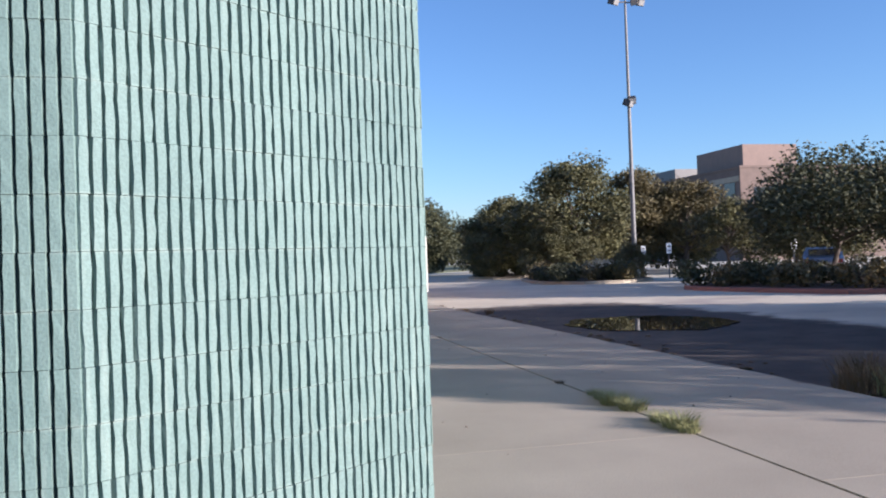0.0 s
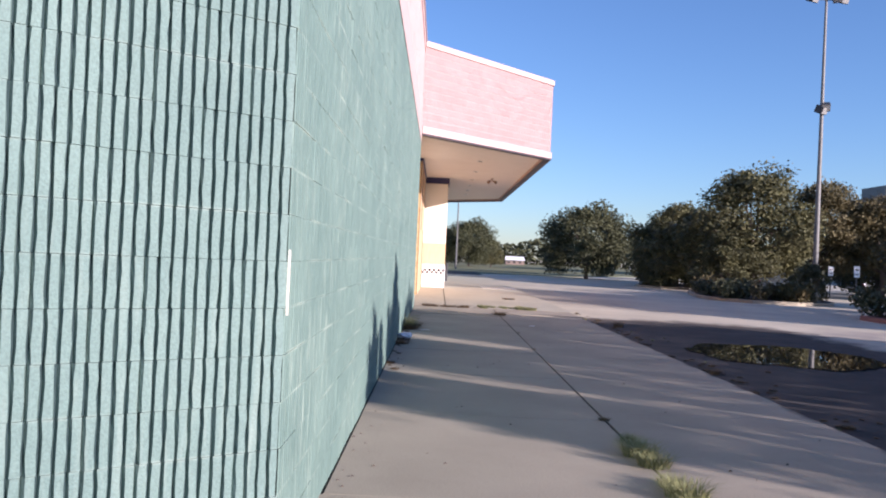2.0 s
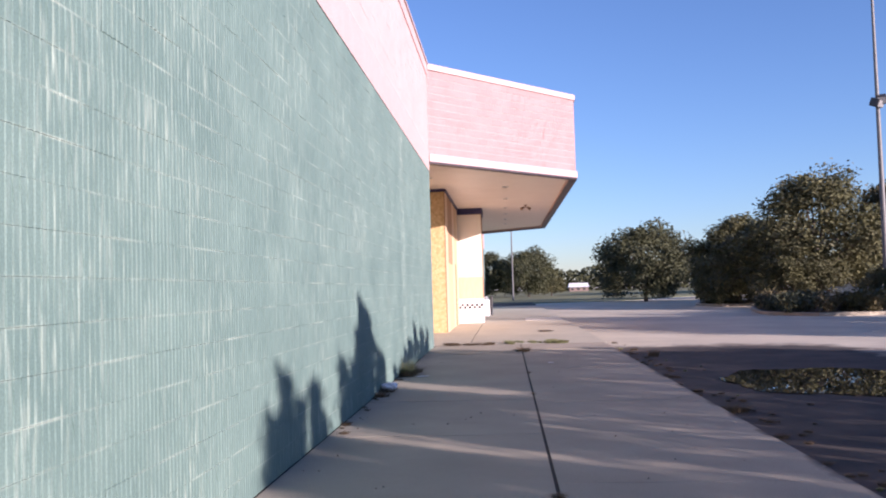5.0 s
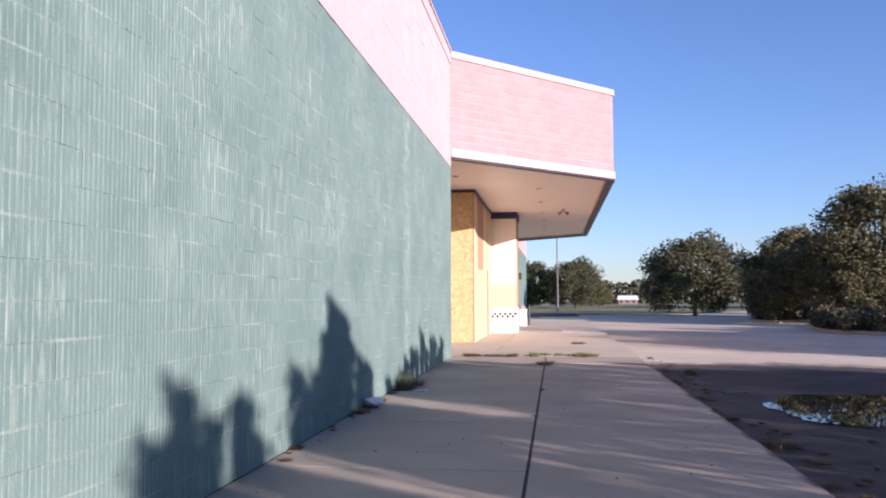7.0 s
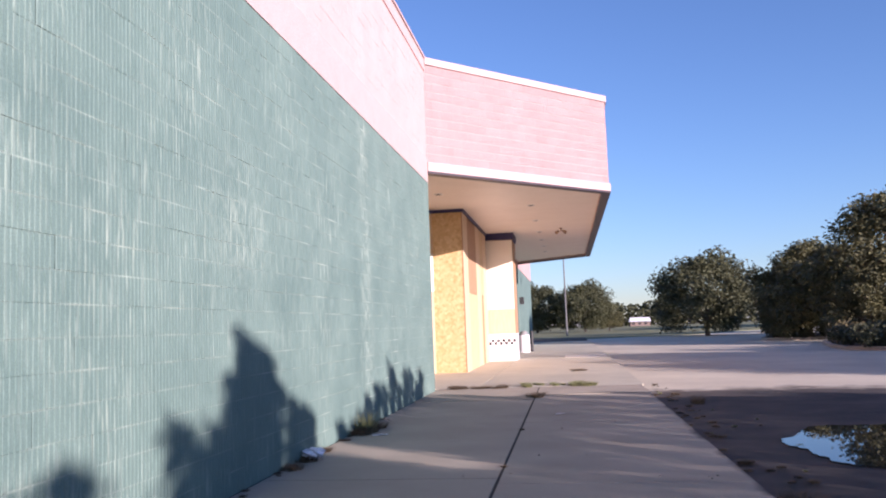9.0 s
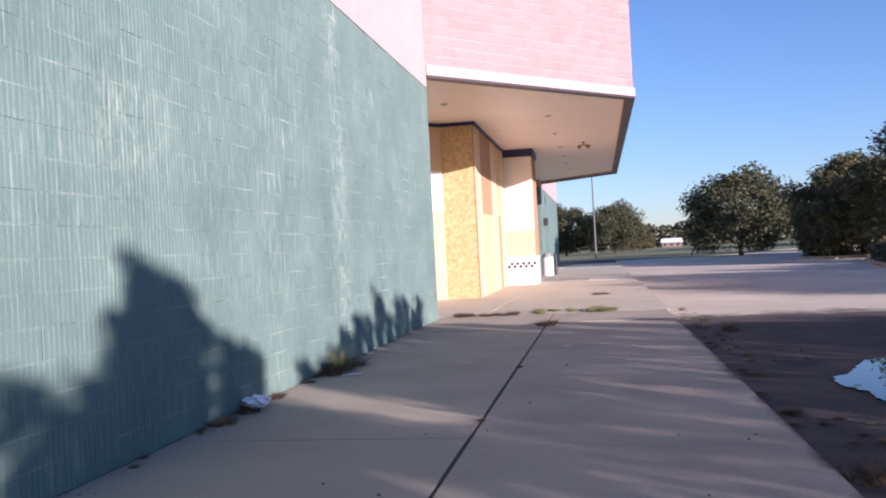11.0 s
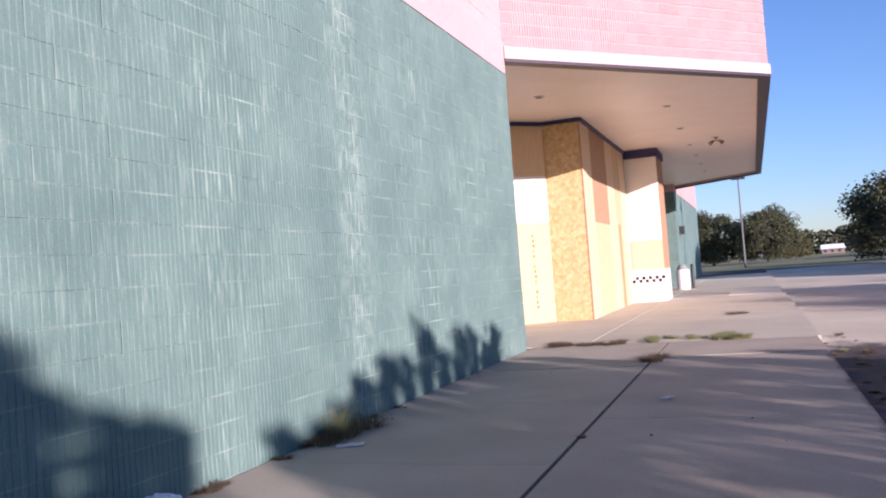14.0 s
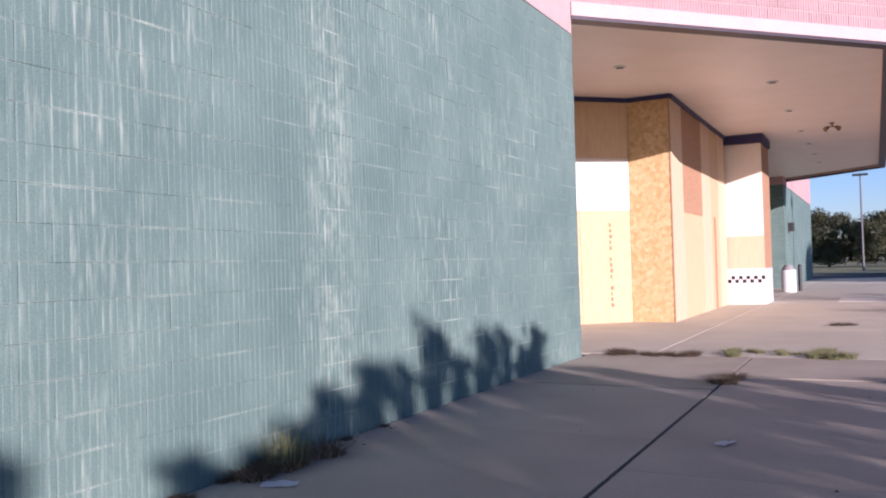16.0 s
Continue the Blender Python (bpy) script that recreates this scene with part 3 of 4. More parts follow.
def downlight(x, y):
    d = thing("downlight", "small recessed round downlight in the tan soffit", "downlight", pose(x, y, SOFF_Z), "downlights in the soffit")
    bm = bmesh.new()
    tube(bm, (0, 0, 0.01), (0, 0, -0.02), 0.13, 0.115, 20)
    part("ring", bm, PAINT_WHITE, d, "dull white metal ring")
    bm = bmesh.new()
    tube(bm, (0, 0, -0.005), (0, 0, -0.024), 0.085, 0.08, 16)
    part("lens", bm, LAMP_DARK, d, "dark unlit lamp lens")


for x, y in ((-0.34, 3.9), (2.0, 7.0), (2.0, 10.8), (2.0, 14.5), (2.0, 17.6), (2.0, 20.6), (2.0, 23.6)):
    downlight(x, y)

spot = thing("spotlight", "twin tan floodlight bracket fixed to the soffit", "spotlight", pose(2.84, 13.6, SOFF_Z) @ Matrix.Scale(0.75, 4))
bm = bmesh.new()
tube(bm, (0, 0, 0), (0, 0, -0.05), 0.09, 0.08, 14)
tube(bm, (0, 0, -0.05), (0, 0, -0.14), 0.025, 0.025, 8)
part("mount", bm, LAMP_TAN, spot)
for sx in (-1, 1):
    bm = bmesh.new()
    tube(bm, (0, 0, -0.13), (sx * 0.13, -0.05, -0.17), 0.02, 0.02, 8)
    tube(bm, (sx * 0.11, -0.03, -0.15), (sx * 0.24, -0.13, -0.25), 0.05, 0.09, 14)
    part("lamp_head", bm, LAMP_TAN, spot)

# ---- boarded shop front ----
shop = thing("shop_front", "boarded-up shop front of plywood and flake board", "shop front", kind="structure")
FZ = 0.012
F0, F1 = 6.95, 14.2


def board(name, mat, x0, x1, y0, y1, z0, z1, label=""):
    bm = bmesh.new()
    box(bm, x0, x1, y0, y1, z0, z1)
    bevel(bm, 0.002, 1)
    return part(name, bm, mat, shop, label)


LIFT = 2.46
# slanted bay beside the wall: white over plywood
BAY = pose(-1.03, F0 - 0.02, 0, 0, 0, 44)


def bay_board(mat, u0, u1, z0, z1, label=""):
    bm = bmesh.new()
    box(bm, u0, u1, 0.0, 0.018, z0, z1)
    bevel(bm, 0.002, 1)
    part("board", bm, mat, shop, label).matrix_world = BAY


bay_board(PLY, -3.0, -0.004, 3.62, 4.86)
bay_board(WHITE_BOARD, -3.0, -0.004, FZ + LIFT, 3.616, "white painted board")
bay_board(PLY, -3.0, -1.225, FZ, FZ + LIFT - 0.004)
bay_board(PLY, -1.22, -0.004, FZ, FZ + LIFT - 0.004, "plywood sheet with a faded red stamp")
for k in range(15):
    if k not in (4, 9):
        boxes("stamp_mark", STAMP, [(-0.53, -0.46 - 0.015 * (k % 3), -0.003, 0.001, FZ + 0.35 + k * 0.125, FZ + 0.43 + k * 0.125)], shop).matrix_world = BAY
boxes("bay_backing", DARK_TRIM, [(-3.0, -0.05, 0.022, 0.2, 0, SOFF_Z)], shop).matrix_world = BAY
boxes("bay_head_trim", BLUE_TRIM, [(-3.0, 0.0, -0.03, 0.015, 4.87, SOFF_Z - 0.002)], shop, "dark blue trim under the soffit").matrix_world = BAY
# south-facing return of flake board
board("board", OSB, -1.03, -0.13, F0 - 0.02, F0 + 0.01, FZ, 4.86, "flake board sheet")
board("corner_batten", PLY_DARK, -0.128, -0.098, F0 - 0.032, F0 - 0.006, FZ, 4.86, "thin dark corner strip")
# east-facing run
yy = F0 - 0.02
for mat, w, z1, mat2 in ((PLY_PALE, 1.2, 4.86, None), (PLY, 2.4, 2.44, PLY_DARK), (PLY_PALE, 1.22, 4.86, None), (PLY, 1.22, 4.86, None), (PLY_PALE, 1.3, 4.86, None)):
    y1 = min(yy + w, F1)
    off = 0.012 * (1 if mat is PLY_PALE else 0)
    board("board", mat, -0.128, -0.108 + off, yy + 0.003, y1 - 0.003, FZ, z1)
    if mat2:
        board("board", mat2, -0.128, -0.106, yy + 0.003, y1 - 0.003, z1 + 0.004, 4.86, "reddish weathered plywood sheet")
    yy = y1
board("batten", PLY_DARK, -0.105, -0.07, 12.2, 12.3, FZ, 2.5)
boxes("backing_wall", DARK_TRIM, [(-1.0, -0.14, F0 + 0.02, F0 + 0.3, 0, SOFF_Z), (-0.4, -0.13, F0 + 0.3, 24, 0, SOFF_Z)], shop)
boxes("head_trim", BLUE_TRIM, [(-1.02, -0.085, F0 - 0.045, F0 + 0.0, 4.87, SOFF_Z - 0.002), (-0.10, -0.05, F0 + 0.003, F1, 4.87, SOFF_Z - 0.002)], shop, "dark blue trim under the soffit")

# tiled entrance pier
pier = thing("entrance_pier", "white entrance pier with black checker tile band", "pier", kind="structure")
PX0, PX1, PY0, PY1 = -0.12, 0.92, F1 + 0.15, 16.2
boxes("pier_core", PLY, [(PX0, PX1 - 0.012, PY0 + 0.02, PY1, 0, 4.7)], pier)
boxes("panel", WHITE_BOARD, [(PX0, PX1, PY0, PY0 + 0.018, 2.0, 4.68)], pier, "white painted panel")
boxes("panel", PLY_PALE, [(PX0, PX1, PY0, PY0 + 0.016, 1.05, 1.996)], pier, "pale plywood panel")
boxes("panel", PLY_DARK, [(PX1 - 0.01, PX1 + 0.006, PY0 + 0.02, PY1, 1.05, 4.68)], pier, "reddish plywood panel")
boxes("head_trim", BLUE_TRIM, [(PX0 - 0.03, PX1 + 0.06, PY0 - 0.06, PY1 + 0.05, 4.7, SOFF_Z - 0.002)], pier, "dark blue head trim")
TS = 0.104
for i in range(10):
    for j in range(10):
        black = j in (6, 7) and (i + j) % 2 == 0
        if j < 6 and i % 2:
            continue
        w = TS if j >= 6 else TS * 2
        boxes("tile", BLACK_TILE if black else WHITE_TILE, [(PX0 + i * TS + 0.001, PX0 + i * TS + w - 0.001, PY0 - 0.012, PY0 + 0.018, 0.012 + j * TS, 0.012 + j * TS + TS - 0.002)], pier)
boxes("tiled_side", WHITE_TILE, [(PX1 - 0.01, PX1 + 0.01, PY0 + 0.019, PY1, 0.012, 1.05)], pier, "white tiled side of the pier")

# wall beyond the entrance
wall_far = thing("wall_far", "green painted block wall with pink top beyond the entrance", "wall", kind="structure")
boxes("wall_face", GREEN, [(-4, 0.25, 28.5, 46, 0, 4.6)], wall_far)
boxes("wall_top", PINK, [(-4, 0.27, 28.5, 46.02, 4.6, 7.2)], wall_far, "pale pink upper wall")
boxes("door_recess", DARK_TRIM, [(-3.9, 0.0, 24.0, 24.2, 0, SOFF_Z)], wall_far, "dark entrance recess")
lamp = thing("wall_lamp", "black box wall lamp on the green wall", "wall lamp", pose(0.25, 30.2, 2.75))
boxes("housing", LAMP_DARK, [(0.0, 0.25, -0.2, 0.2, -0.2, 0.2)], lamp, bev=0.02)
boxes("lamp_lens", LENS, [(0.05, 0.22, -0.17, 0.17, -0.22, -0.19)], lamp, "milky lens")
tb = thing("litter_bin", "pale concrete litter bin beside the green wall", "bin", pose(0.75, 23.6, 0.012))
bm = bmesh.new()
tube(bm, (0, 0, 0), (0, 0, 0.85), 0.27, 0.27, 20)
part("body", bm, PAINT_WHITE, tb, smooth=False)
bm = bmesh.new()
tube(bm, (0, 0, 0.85), (0, 0, 1.05), 0.25, 0.14, 20)
part("lid", bm, LENS, tb, "grey domed lid")
bo = thing("bollard", "dark steel bollard beside the litter bin", "bollard", pose(1.1, 24.4, 0.012))
bm = bmesh.new()
tube(bm, (0, 0, 0), (0, 0, 1.0), 0.07, 0.07, 14)
tube(bm, (0, 0, 1.0), (0, 0, 1.06), 0.07, 0.03, 14)
part("post", bm, LAMP_DARK, bo)


# ---- trees ----
def tree_thing(name, label, height, radius, clear, leaf_mat, seed, leaves=5200, leaf=0.26, lean=0.0, group="car park trees"):
    """A trunk with limbs and a crown of many small leaf sprays gathered in uneven clumps."""
    r = random.Random(seed)
    t = thing(name, label, "tree", group=group)
    bm = bmesh.new()
    top = Vector((lean, 0, height * 0.55))
    tr = 0.03 * height
    p = Vector((0, 0, -0.1))
    for k in range(4):
        q = Vector((lean * (k + 1) / 4 + r.uniform(-0.08, 0.08), r.uniform(-0.08, 0.08), top.z * (k + 1) / 4))
        tube(bm, p, q, tr * (1 - k * 0.2), tr * (1 - (k + 1) * 0.2), 9)
        p = q
    clumps = []
    n = 30
    for k in range(n):
        a = k * 2.39996 + r.uniform(-0.3, 0.3)
        h = (k + 0.5) / n
        zc = clear + (height - clear) * (0.10 + 0.80 * h)
        prof = math.sin(math.pi * min(1, 0.16 + 0.80 * h) ** 0.85) ** 0.6
        rr = radius * prof * math.sqrt(r.uniform(0.15, 0.72))
        c = Vector((lean + rr * math.cos(a), rr * math.sin(a), zc + r.uniform(-0.3, 0.3)))
        clumps.append((c, radius * r.uniform(0.24, 0.42)))
        if k % 2 == 0:
            s = Vector((lean * 0.5, 0, min(clear * 0.9 + (zc - clear) * 0.4, top.z)))
            mid = s.lerp(c, 0.5) + Vector((r.uniform(-0.2, 0.2), r.uniform(-0.2, 0.2), 0.2))
            tube(bm, s, mid, tr * 0.4, tr * 0.22, 6)
            tube(bm, mid, c, tr * 0.22, tr * 0.06, 6)
    part("trunk", bm, BARK, t, "grey-brown bark trunk and limbs")
    verts, faces = [], []
    for k in range(leaves):
        c, cr = clumps[r.randrange(len(clumps))]
        d = Vector((r.gauss(0, 1), r.gauss(0, 1), r.gauss(0, 1))).normalized()
        pos = c + Vector((d.x, d.y, d.z * 0.75)) * cr * (r.random() ** 0.5) * r.uniform(0.75, 1.05)
        if pos.z < clear * 0.75:
            continue
        e = Euler((r.uniform(-0.9, 0.9), r.uniform(-0.9, 0.9), r.uniform(0, 6.3))).to_matrix()
        s = leaf * r.uniform(0.55, 1.25)
        o = len(verts)
        for x, y, z in ((-0.5, 0, 0), (0, -0.32, 0.08), (0.55, 0, -0.06), (0, 0.32, 0.08)):
            verts.append(pos + e @ Vector((x * s, y * s, z * s)))
        faces += [(o, o + 1, o + 2), (o, o + 2, o + 3)]
    me = bpy.data.meshes.new("crown")
    me.from_pydata(verts, [], faces)
    me.materials.append(leaf_mat)
    cr_ = new("crown", me)
    cr_.parent = t
    return t


def put(ob, x, y, rz=0, s=(1, 1, 1)):
    ob.matrix_world = pose(x, y, ROAD_Z, 0, 0, rz) @ Matrix.Diagonal((*s, 1))


def again(ob, x, y, rz, s=(1, 1, 1), label=""):
    keep = ob.matrix_basis.copy()
    ob.matrix_basis = Matrix()
    c = copy_thing(ob, pose(x, y, ROAD_Z, 0, 0, rz) @ Matrix.Diagonal((*s, 1)))
    ob.matrix_basis = keep
    if label:
        c["label"] = label
    return c


oak = tree_thing("oak_tree", "broad dark green oak tree with a low crown", 6.9, 5.0, 0.4, LEAF, 1, leaves=20000, leaf=0.30)
put(oak, 14.3, 54)
big = tree_thing("oak_tree", "tall round olive green oak in a planted island", 7.7, 4.0, 0.9, LEAF_OLIVE, 2, leaves=20000, leaf=0.23)
put(big, 20.0, 28.6, 0, (1.18, 1.18, 1.05))
mid = tree_thing("oak_tree", "dark green oak with a ragged low crown", 5.6, 3.3, 0.3, LEAF_OLIVE, 3, leaves=16000, leaf=0.22)
put(mid, 18.0, 37.6, 0, (1.13, 1.13, 1.09))
brown = tree_thing("oak_tree", "browning oak tree behind the light pole", 7.1, 3.3, 1.3, LEAF_BROWN, 4, leaves=15000, leaf=0.22)
put(brown, 25.8, 32.1, 0, (1.12, 1.12, 1.08))
spread = tree_thing("live_oak_tree", "spreading dark green oak leaning over a shrub bed", 4.9, 4.6, 1.6, LEAF, 5, leaves=20000, leaf=0.20, lean=0.9)
put(spread, 21.4, 5.0)
small = tree_thing("crape_myrtle", "small multi-stemmed olive green tree", 4.0, 1.8, 1.1, LEAF_OLIVE, 6, leaves=7000, leaf=0.16)
put(small, 21.6, 12.6)
again(small, 18.4, 16.6, 70, (0.6, 0.6, 0.5), "low olive green shrub tree in the island")
again(mid, 21.6, 41.5, 120, (1.12, 1.12, 1.08))
again(mid, 16.8, 34.0, 210, (0.85, 0.85, 0.78))
again(mid, 18.0, 26.5, 300, (0.78, 0.78, 0.66))
again(brown, 29.5, 31, 40, (1.1, 1.1, 0.95), "dark oak tree in the further car park")
again(oak, 34, 40, 80, (1.0, 1.0, 1.0))
again(oak, 40, 33, 10, (0.9, 0.9, 0.95))
again(mid, 36, 24, 200, (1.3, 1.3, 1.05))
again(spread, 33.5, 8.0, 150, (1.0, 1.0, 1.1))
again(spread, 25.5, -4.2, 220, (0.75, 0.75, 1.15))
again(oak, 24.5, 62, 30, (1, 1, 0.95))
again(oak, 5.5, 112, 0, (1.05, 1.05, 1.1), "dark oak tree at the edge of the grass field")
again(oak, -2.0, 118, 140, (1.2, 1.1, 1.15), "dark oak tree at the edge of the grass field")
again(mid, 9.3, 116, 60, (0.8, 0.8, 0.7), "low dark tree at the edge of the grass field")
# trees east of the walk, which shade the pavement
ROW_X = 14.0
ROW_SHIFT, ROW_RISE = ROW_X * math.tan(-SUN_AZ), ROW_X / math.cos(SUN_AZ) * math.tan(SUN_EL)


def feathery_tree(y, width, body, tips, seed):
    """A dense upright tree with leaves down to the ground and feathery leading shoots: (offset, height, girth)."""
    r = random.Random(seed)
    t = thing("upright_tree", "dense upright green tree with feathery top shoots", "tree", pose(ROW_X, y, ROAD_Z), "row of upright trees")
    bm = bmesh.new()
    tube(bm, (0, 0, -0.1), (0, 0, body * 0.8), 0.12, 0.06, 9)
    for d, h, g in tips:
        tube(bm, (0, 0, body * 0.35), (0, d, h * 0.8), 0.05, 0.02, 6)
        tube(bm, (0, d, h * 0.8), (0, d + 0.03, h * 0.97), 0.02, 0.006, 5)
    part("trunk", bm, BARK, t, "grey-brown bark trunk and limbs")
    spots = []
    for k in range(int(1500 * width)):
        u = r.random()
        w = width * 0.5 * (1.05 - 0.25 * u)
        v = r.uniform(-w, w)
        top = body - 0.3 * (v / w) ** 2 + 0.2 * noise.noise((seed * 3.1, v * 3.5, 0))
        spots.append(Vector((r.gauss(0, 0.4), v, 0.1 + (top - 0.1) * u)))
    for d, h, g in tips:
        low = body * 0.8
        for k in range(int(420 * (h - low) * (g + 0.1) / 0.25)):
            u = r.random()
            w = g * 0.85 * (1 - u) ** 0.8 * (0.75 + 0.5 * abs(math.sin(u * 9 + d * 7)))
            spots.append(Vector((r.gauss(0, 0.18), d + 0.05 * math.sin(u * 4 + seed) + w * r.uniform(-1, 1), low + (h - low) * u)))
    verts, faces = [], []
    for p in spots:
        e = Euler((r.uniform(-1, 1), r.uniform(-1, 1), r.uniform(0, 6.3))).to_matrix()
        sz = r.uniform(0.10, 0.22)
        o = len(verts)
        for q in ((-0.5, 0, 0), (0, -0.34, 0.08), (0.55, 0, -0.06), (0, 0.34, 0.08)):
            verts.append(p + e @ Vector(q) * sz)
        faces += [(o, o + 1, o + 2), (o, o + 2, o + 3)]
    me = bpy.data.meshes.new("crown")
    me.from_pydata(verts, [], faces)
    me.materials.append(LEAF)
    new("crown", me).parent = t


# each tree: where its shade meets the wall, its width, the body's and the shoots' height there
for k, (yw, width, body, tips) in enumerate((
        (-14.55, 1.5, 0.05, ((-0.55, 0.5, 0.16), (-0.15, 0.8, 0.22), (0.3, 0.55, 0.18))),
        (-13.5, 0.7, 0.0, ((-0.05, 0.62, 0.17), (0.22, 0.3, 0.12))),
        (-12.75, 0.8, -0.45, ()),
        (-11.75, 1.0, 0.12, ((-0.32, 0.72, 0.15), (0.05, 0.5, 0.14), (0.4, 0.6, 0.15))),
        (-10.6, 1.3, 0.42, ((-0.48, 0.98, 0.13), (-0.2, 1.38, 0.17), (0.02, 1.0, 0.12), (0.24, 1.22, 0.15), (0.56, 0.94, 0.12))),
        (-9.3, 1.15, 0.05, ((-0.2, 0.64, 0.2), (0.3, 0.5, 0.16))),
        (-8.2, 1.0, -0.55, ()),
        (-7.2, 1.1, -0.1, ((-0.3, 0.16, 0.2), (0.3, 0.1, 0.2))),
        (-6.2, 0.9, 0.02, ((-0.25, 0.2, 0.16), (0.15, 0.4, 0.14))),
        (-5.2, 1.0, -0.05, ((-0.28, 0.54, 0.10), (0.25, 0.45, 0.09))),
        (-4.1, 1.1, -0.05, ((-0.3, 0.74, 0.08), (0.28, 0.42, 0.10))),
        (-3.0, 1.1, -0.02, ((-0.2, 0.62, 0.10), (0.3, 0.55, 0.10))),
        (-1.9, 1.0, -0.04, ((-0.3, 0.36, 0.12), (0.15, 0.55, 0.13))),
        (-0.9, 0.9, -0.35, ((0.0, -0.1, 0.2),)),
        (0.2, 1.1, -0.9, ((0.1, -0.7, 0.3),)),
        (1.4, 1.2, -1.3, ((0.2, -1.1, 0.3),)),
        (2.5, 1.2, -1.6, ()))):
    lift_ = ROW_RISE - ROAD_Z
    feathery_tree(yw - ROW_SHIFT, width, body + lift_, [(d, h + lift_, g) for d, h, g in tips], 30 + k)
shade = tree_thing("oak_tree", "broad oak tree beside the car park lane", 4.2, 2.3, 0.3, LEAF, 8, leaves=7500, leaf=0.24)
put(shade, 20.5, -22.8)
for x, y, h, sx, rz in ((20.2, -26.4, 0.94, 1.0, 140), (20.0, -19.2, 0.95, 1.1, 250), (20.3, -15.8, 1.0, 1.1, 30), (20.4, -12.4, 0.9, 0.9, 60)):
    again(shade, x, y, rz, (sx, sx, h))

# far tree line
bm = bmesh.new()
r = random.Random(9)
verts, faces = [], []
for k in range(14000):
    x = r.uniform(-60, 160)
    h = 7.5 + 4.0 * noise.noise((x * 0.07, 1.0, 0)) + 1.5 * noise.noise((x * 0.35, 2.0, 0))
    pos = Vector((x, 232 + r.uniform(-5, 5), r.uniform(0, max(1.5, h)) - 0.1))
    e = Euler((r.uniform(-1, 1), r.uniform(-1, 1), r.uniform(0, 6.3))).to_matrix()
    s = r.uniform(0.7, 1.7)
    o = len(verts)
    for q in ((-0.5, 0, 0), (0, -0.4, 0.1), (0.5, 0, 0), (0, 0.4, 0.1)):
        verts.append(pos + e @ Vector(q) * s)
    faces += [(o, o + 1, o + 2), (o, o + 2, o + 3)]
bm.free()
me = bpy.data.meshes.new("far_woods")
me.from_pydata(verts, [], faces)
me.materials.append(LEAF)
tagged(new("far_woods", me), "distant dark green tree line", "woods", kind="stuff")


# ---- planted islands ----
def island(outline, label):
    t = thing("planted_island", label, "kerbed island", kind="structure")
    n = len(outline)
    c = Vector((sum(p[0] for p in outline) / n, sum(p[1] for p in outline) / n))
    # rounded outline
    pts = []
    for i in range(n):
        a, b, d = Vector(outline[i - 1]), Vector(outline[i]), Vector(outline[(i + 1) % n])
        for s in (0.0, 0.33, 0.66, 1.0):
            u, v = b.lerp(a, 0.3 * (1 - s)), b.lerp(d, 0.3 * s)
            pts.append((u + v - b) if 0 < s < 1 else (b.lerp(a, 0.3) if s == 0 else b.lerp(d, 0.3)))
    inner = [c + (p - c) * (1 - 0.16 / max(0.5, (p - c).length)) for p in pts]
    m = len(pts)
    bm = bmesh.new()
    rings = []
    for ps, z in ((pts, ROAD_Z - 0.05), (pts, 0.05), (inner, 0.06), (inner, ROAD_Z)):
        rings.append([bm.verts.new((p.x, p.y, z)) for p in ps])
    for ra, rb in zip(rings, rings[1:]):
        for i in range(m):
            bm.faces.new((ra[i], ra[(i + 1) % m], rb[(i + 1) % m], rb[i]))
    part("kerb", bm, RED_KERB if "red" in label else CONCRETE, t)
    bm = bmesh.new()
    prism(bm, [(p.x, p.y) for p in inner], ROAD_Z, 0.035)
    part("bed", bm, MULCH, t)
    return t


island([(13.6, 15.0), (18.6, 14.6), (20.6, 18.5), (22.2, 28.5), (21.0, 31), (17.0, 30.5), (14.4, 23)], "raised planted island with a pale concrete kerb")
island([(14.6, 33.0), (18.0, 32.6), (23.0, 38), (23.5, 44), (18.5, 44), (15.0, 39)], "raised planted island with a pale concrete kerb")
island([(15.2, 6.2), (15.0, 2.8), (17.0, -4.5), (25, -6), (26, 5), (21, 8.2)], "raised planted island with a faded red kerb")


def shrub(seed, mat, label):
    r = random.Random(seed)
    t = thing("shrub", label, "shrub", group="shrubs in the islands")
    verts, faces = [], []
    cl = [(Vector((r.uniform(-0.7, 0.7), r.uniform(-0.5, 0.5), r.uniform(0.25, 0.6))), r.uniform(0.3, 0.5)) for _ in range(8)]
    for k in range(900):
        c, cr = cl[r.randrange(8)]
        d = Vector((r.gauss(0, 1), r.gauss(0, 1), r.gauss(0, 1))).normalized()
        pos = c + d * cr * r.uniform(0.5, 1.1)
        if pos.z < 0.02:
            continue
        e = Euler((r.uniform(-1, 1), r.uniform(-1, 1), r.uniform(0, 6.3))).to_matrix()
        s = r.uniform(0.1, 0.2)
        o = len(verts)
        for q in ((-0.5, 0, 0), (0, -0.32, 0.08), (0.55, 0, 0), (0, 0.32, 0.08)):
            verts.append(pos + e @ Vector(q) * s)
        faces += [(o, o + 1, o + 2), (o, o + 2, o + 3)]
    me = bpy.data.meshes.new("foliage")
    me.from_pydata(verts, [], faces)
    me.materials.append(mat)
    f = new("foliage", me)
    f.parent = t
    bm = bmesh.new()
    for k in range(6):
        a = k * 1.05
        tube(bm, (0, 0, -0.05), (0.5 * math.cos(a), 0.4 * math.sin(a), 0.5), 0.03, 0.012, 5)
    part("stem", bm, BARK, t)
    return t


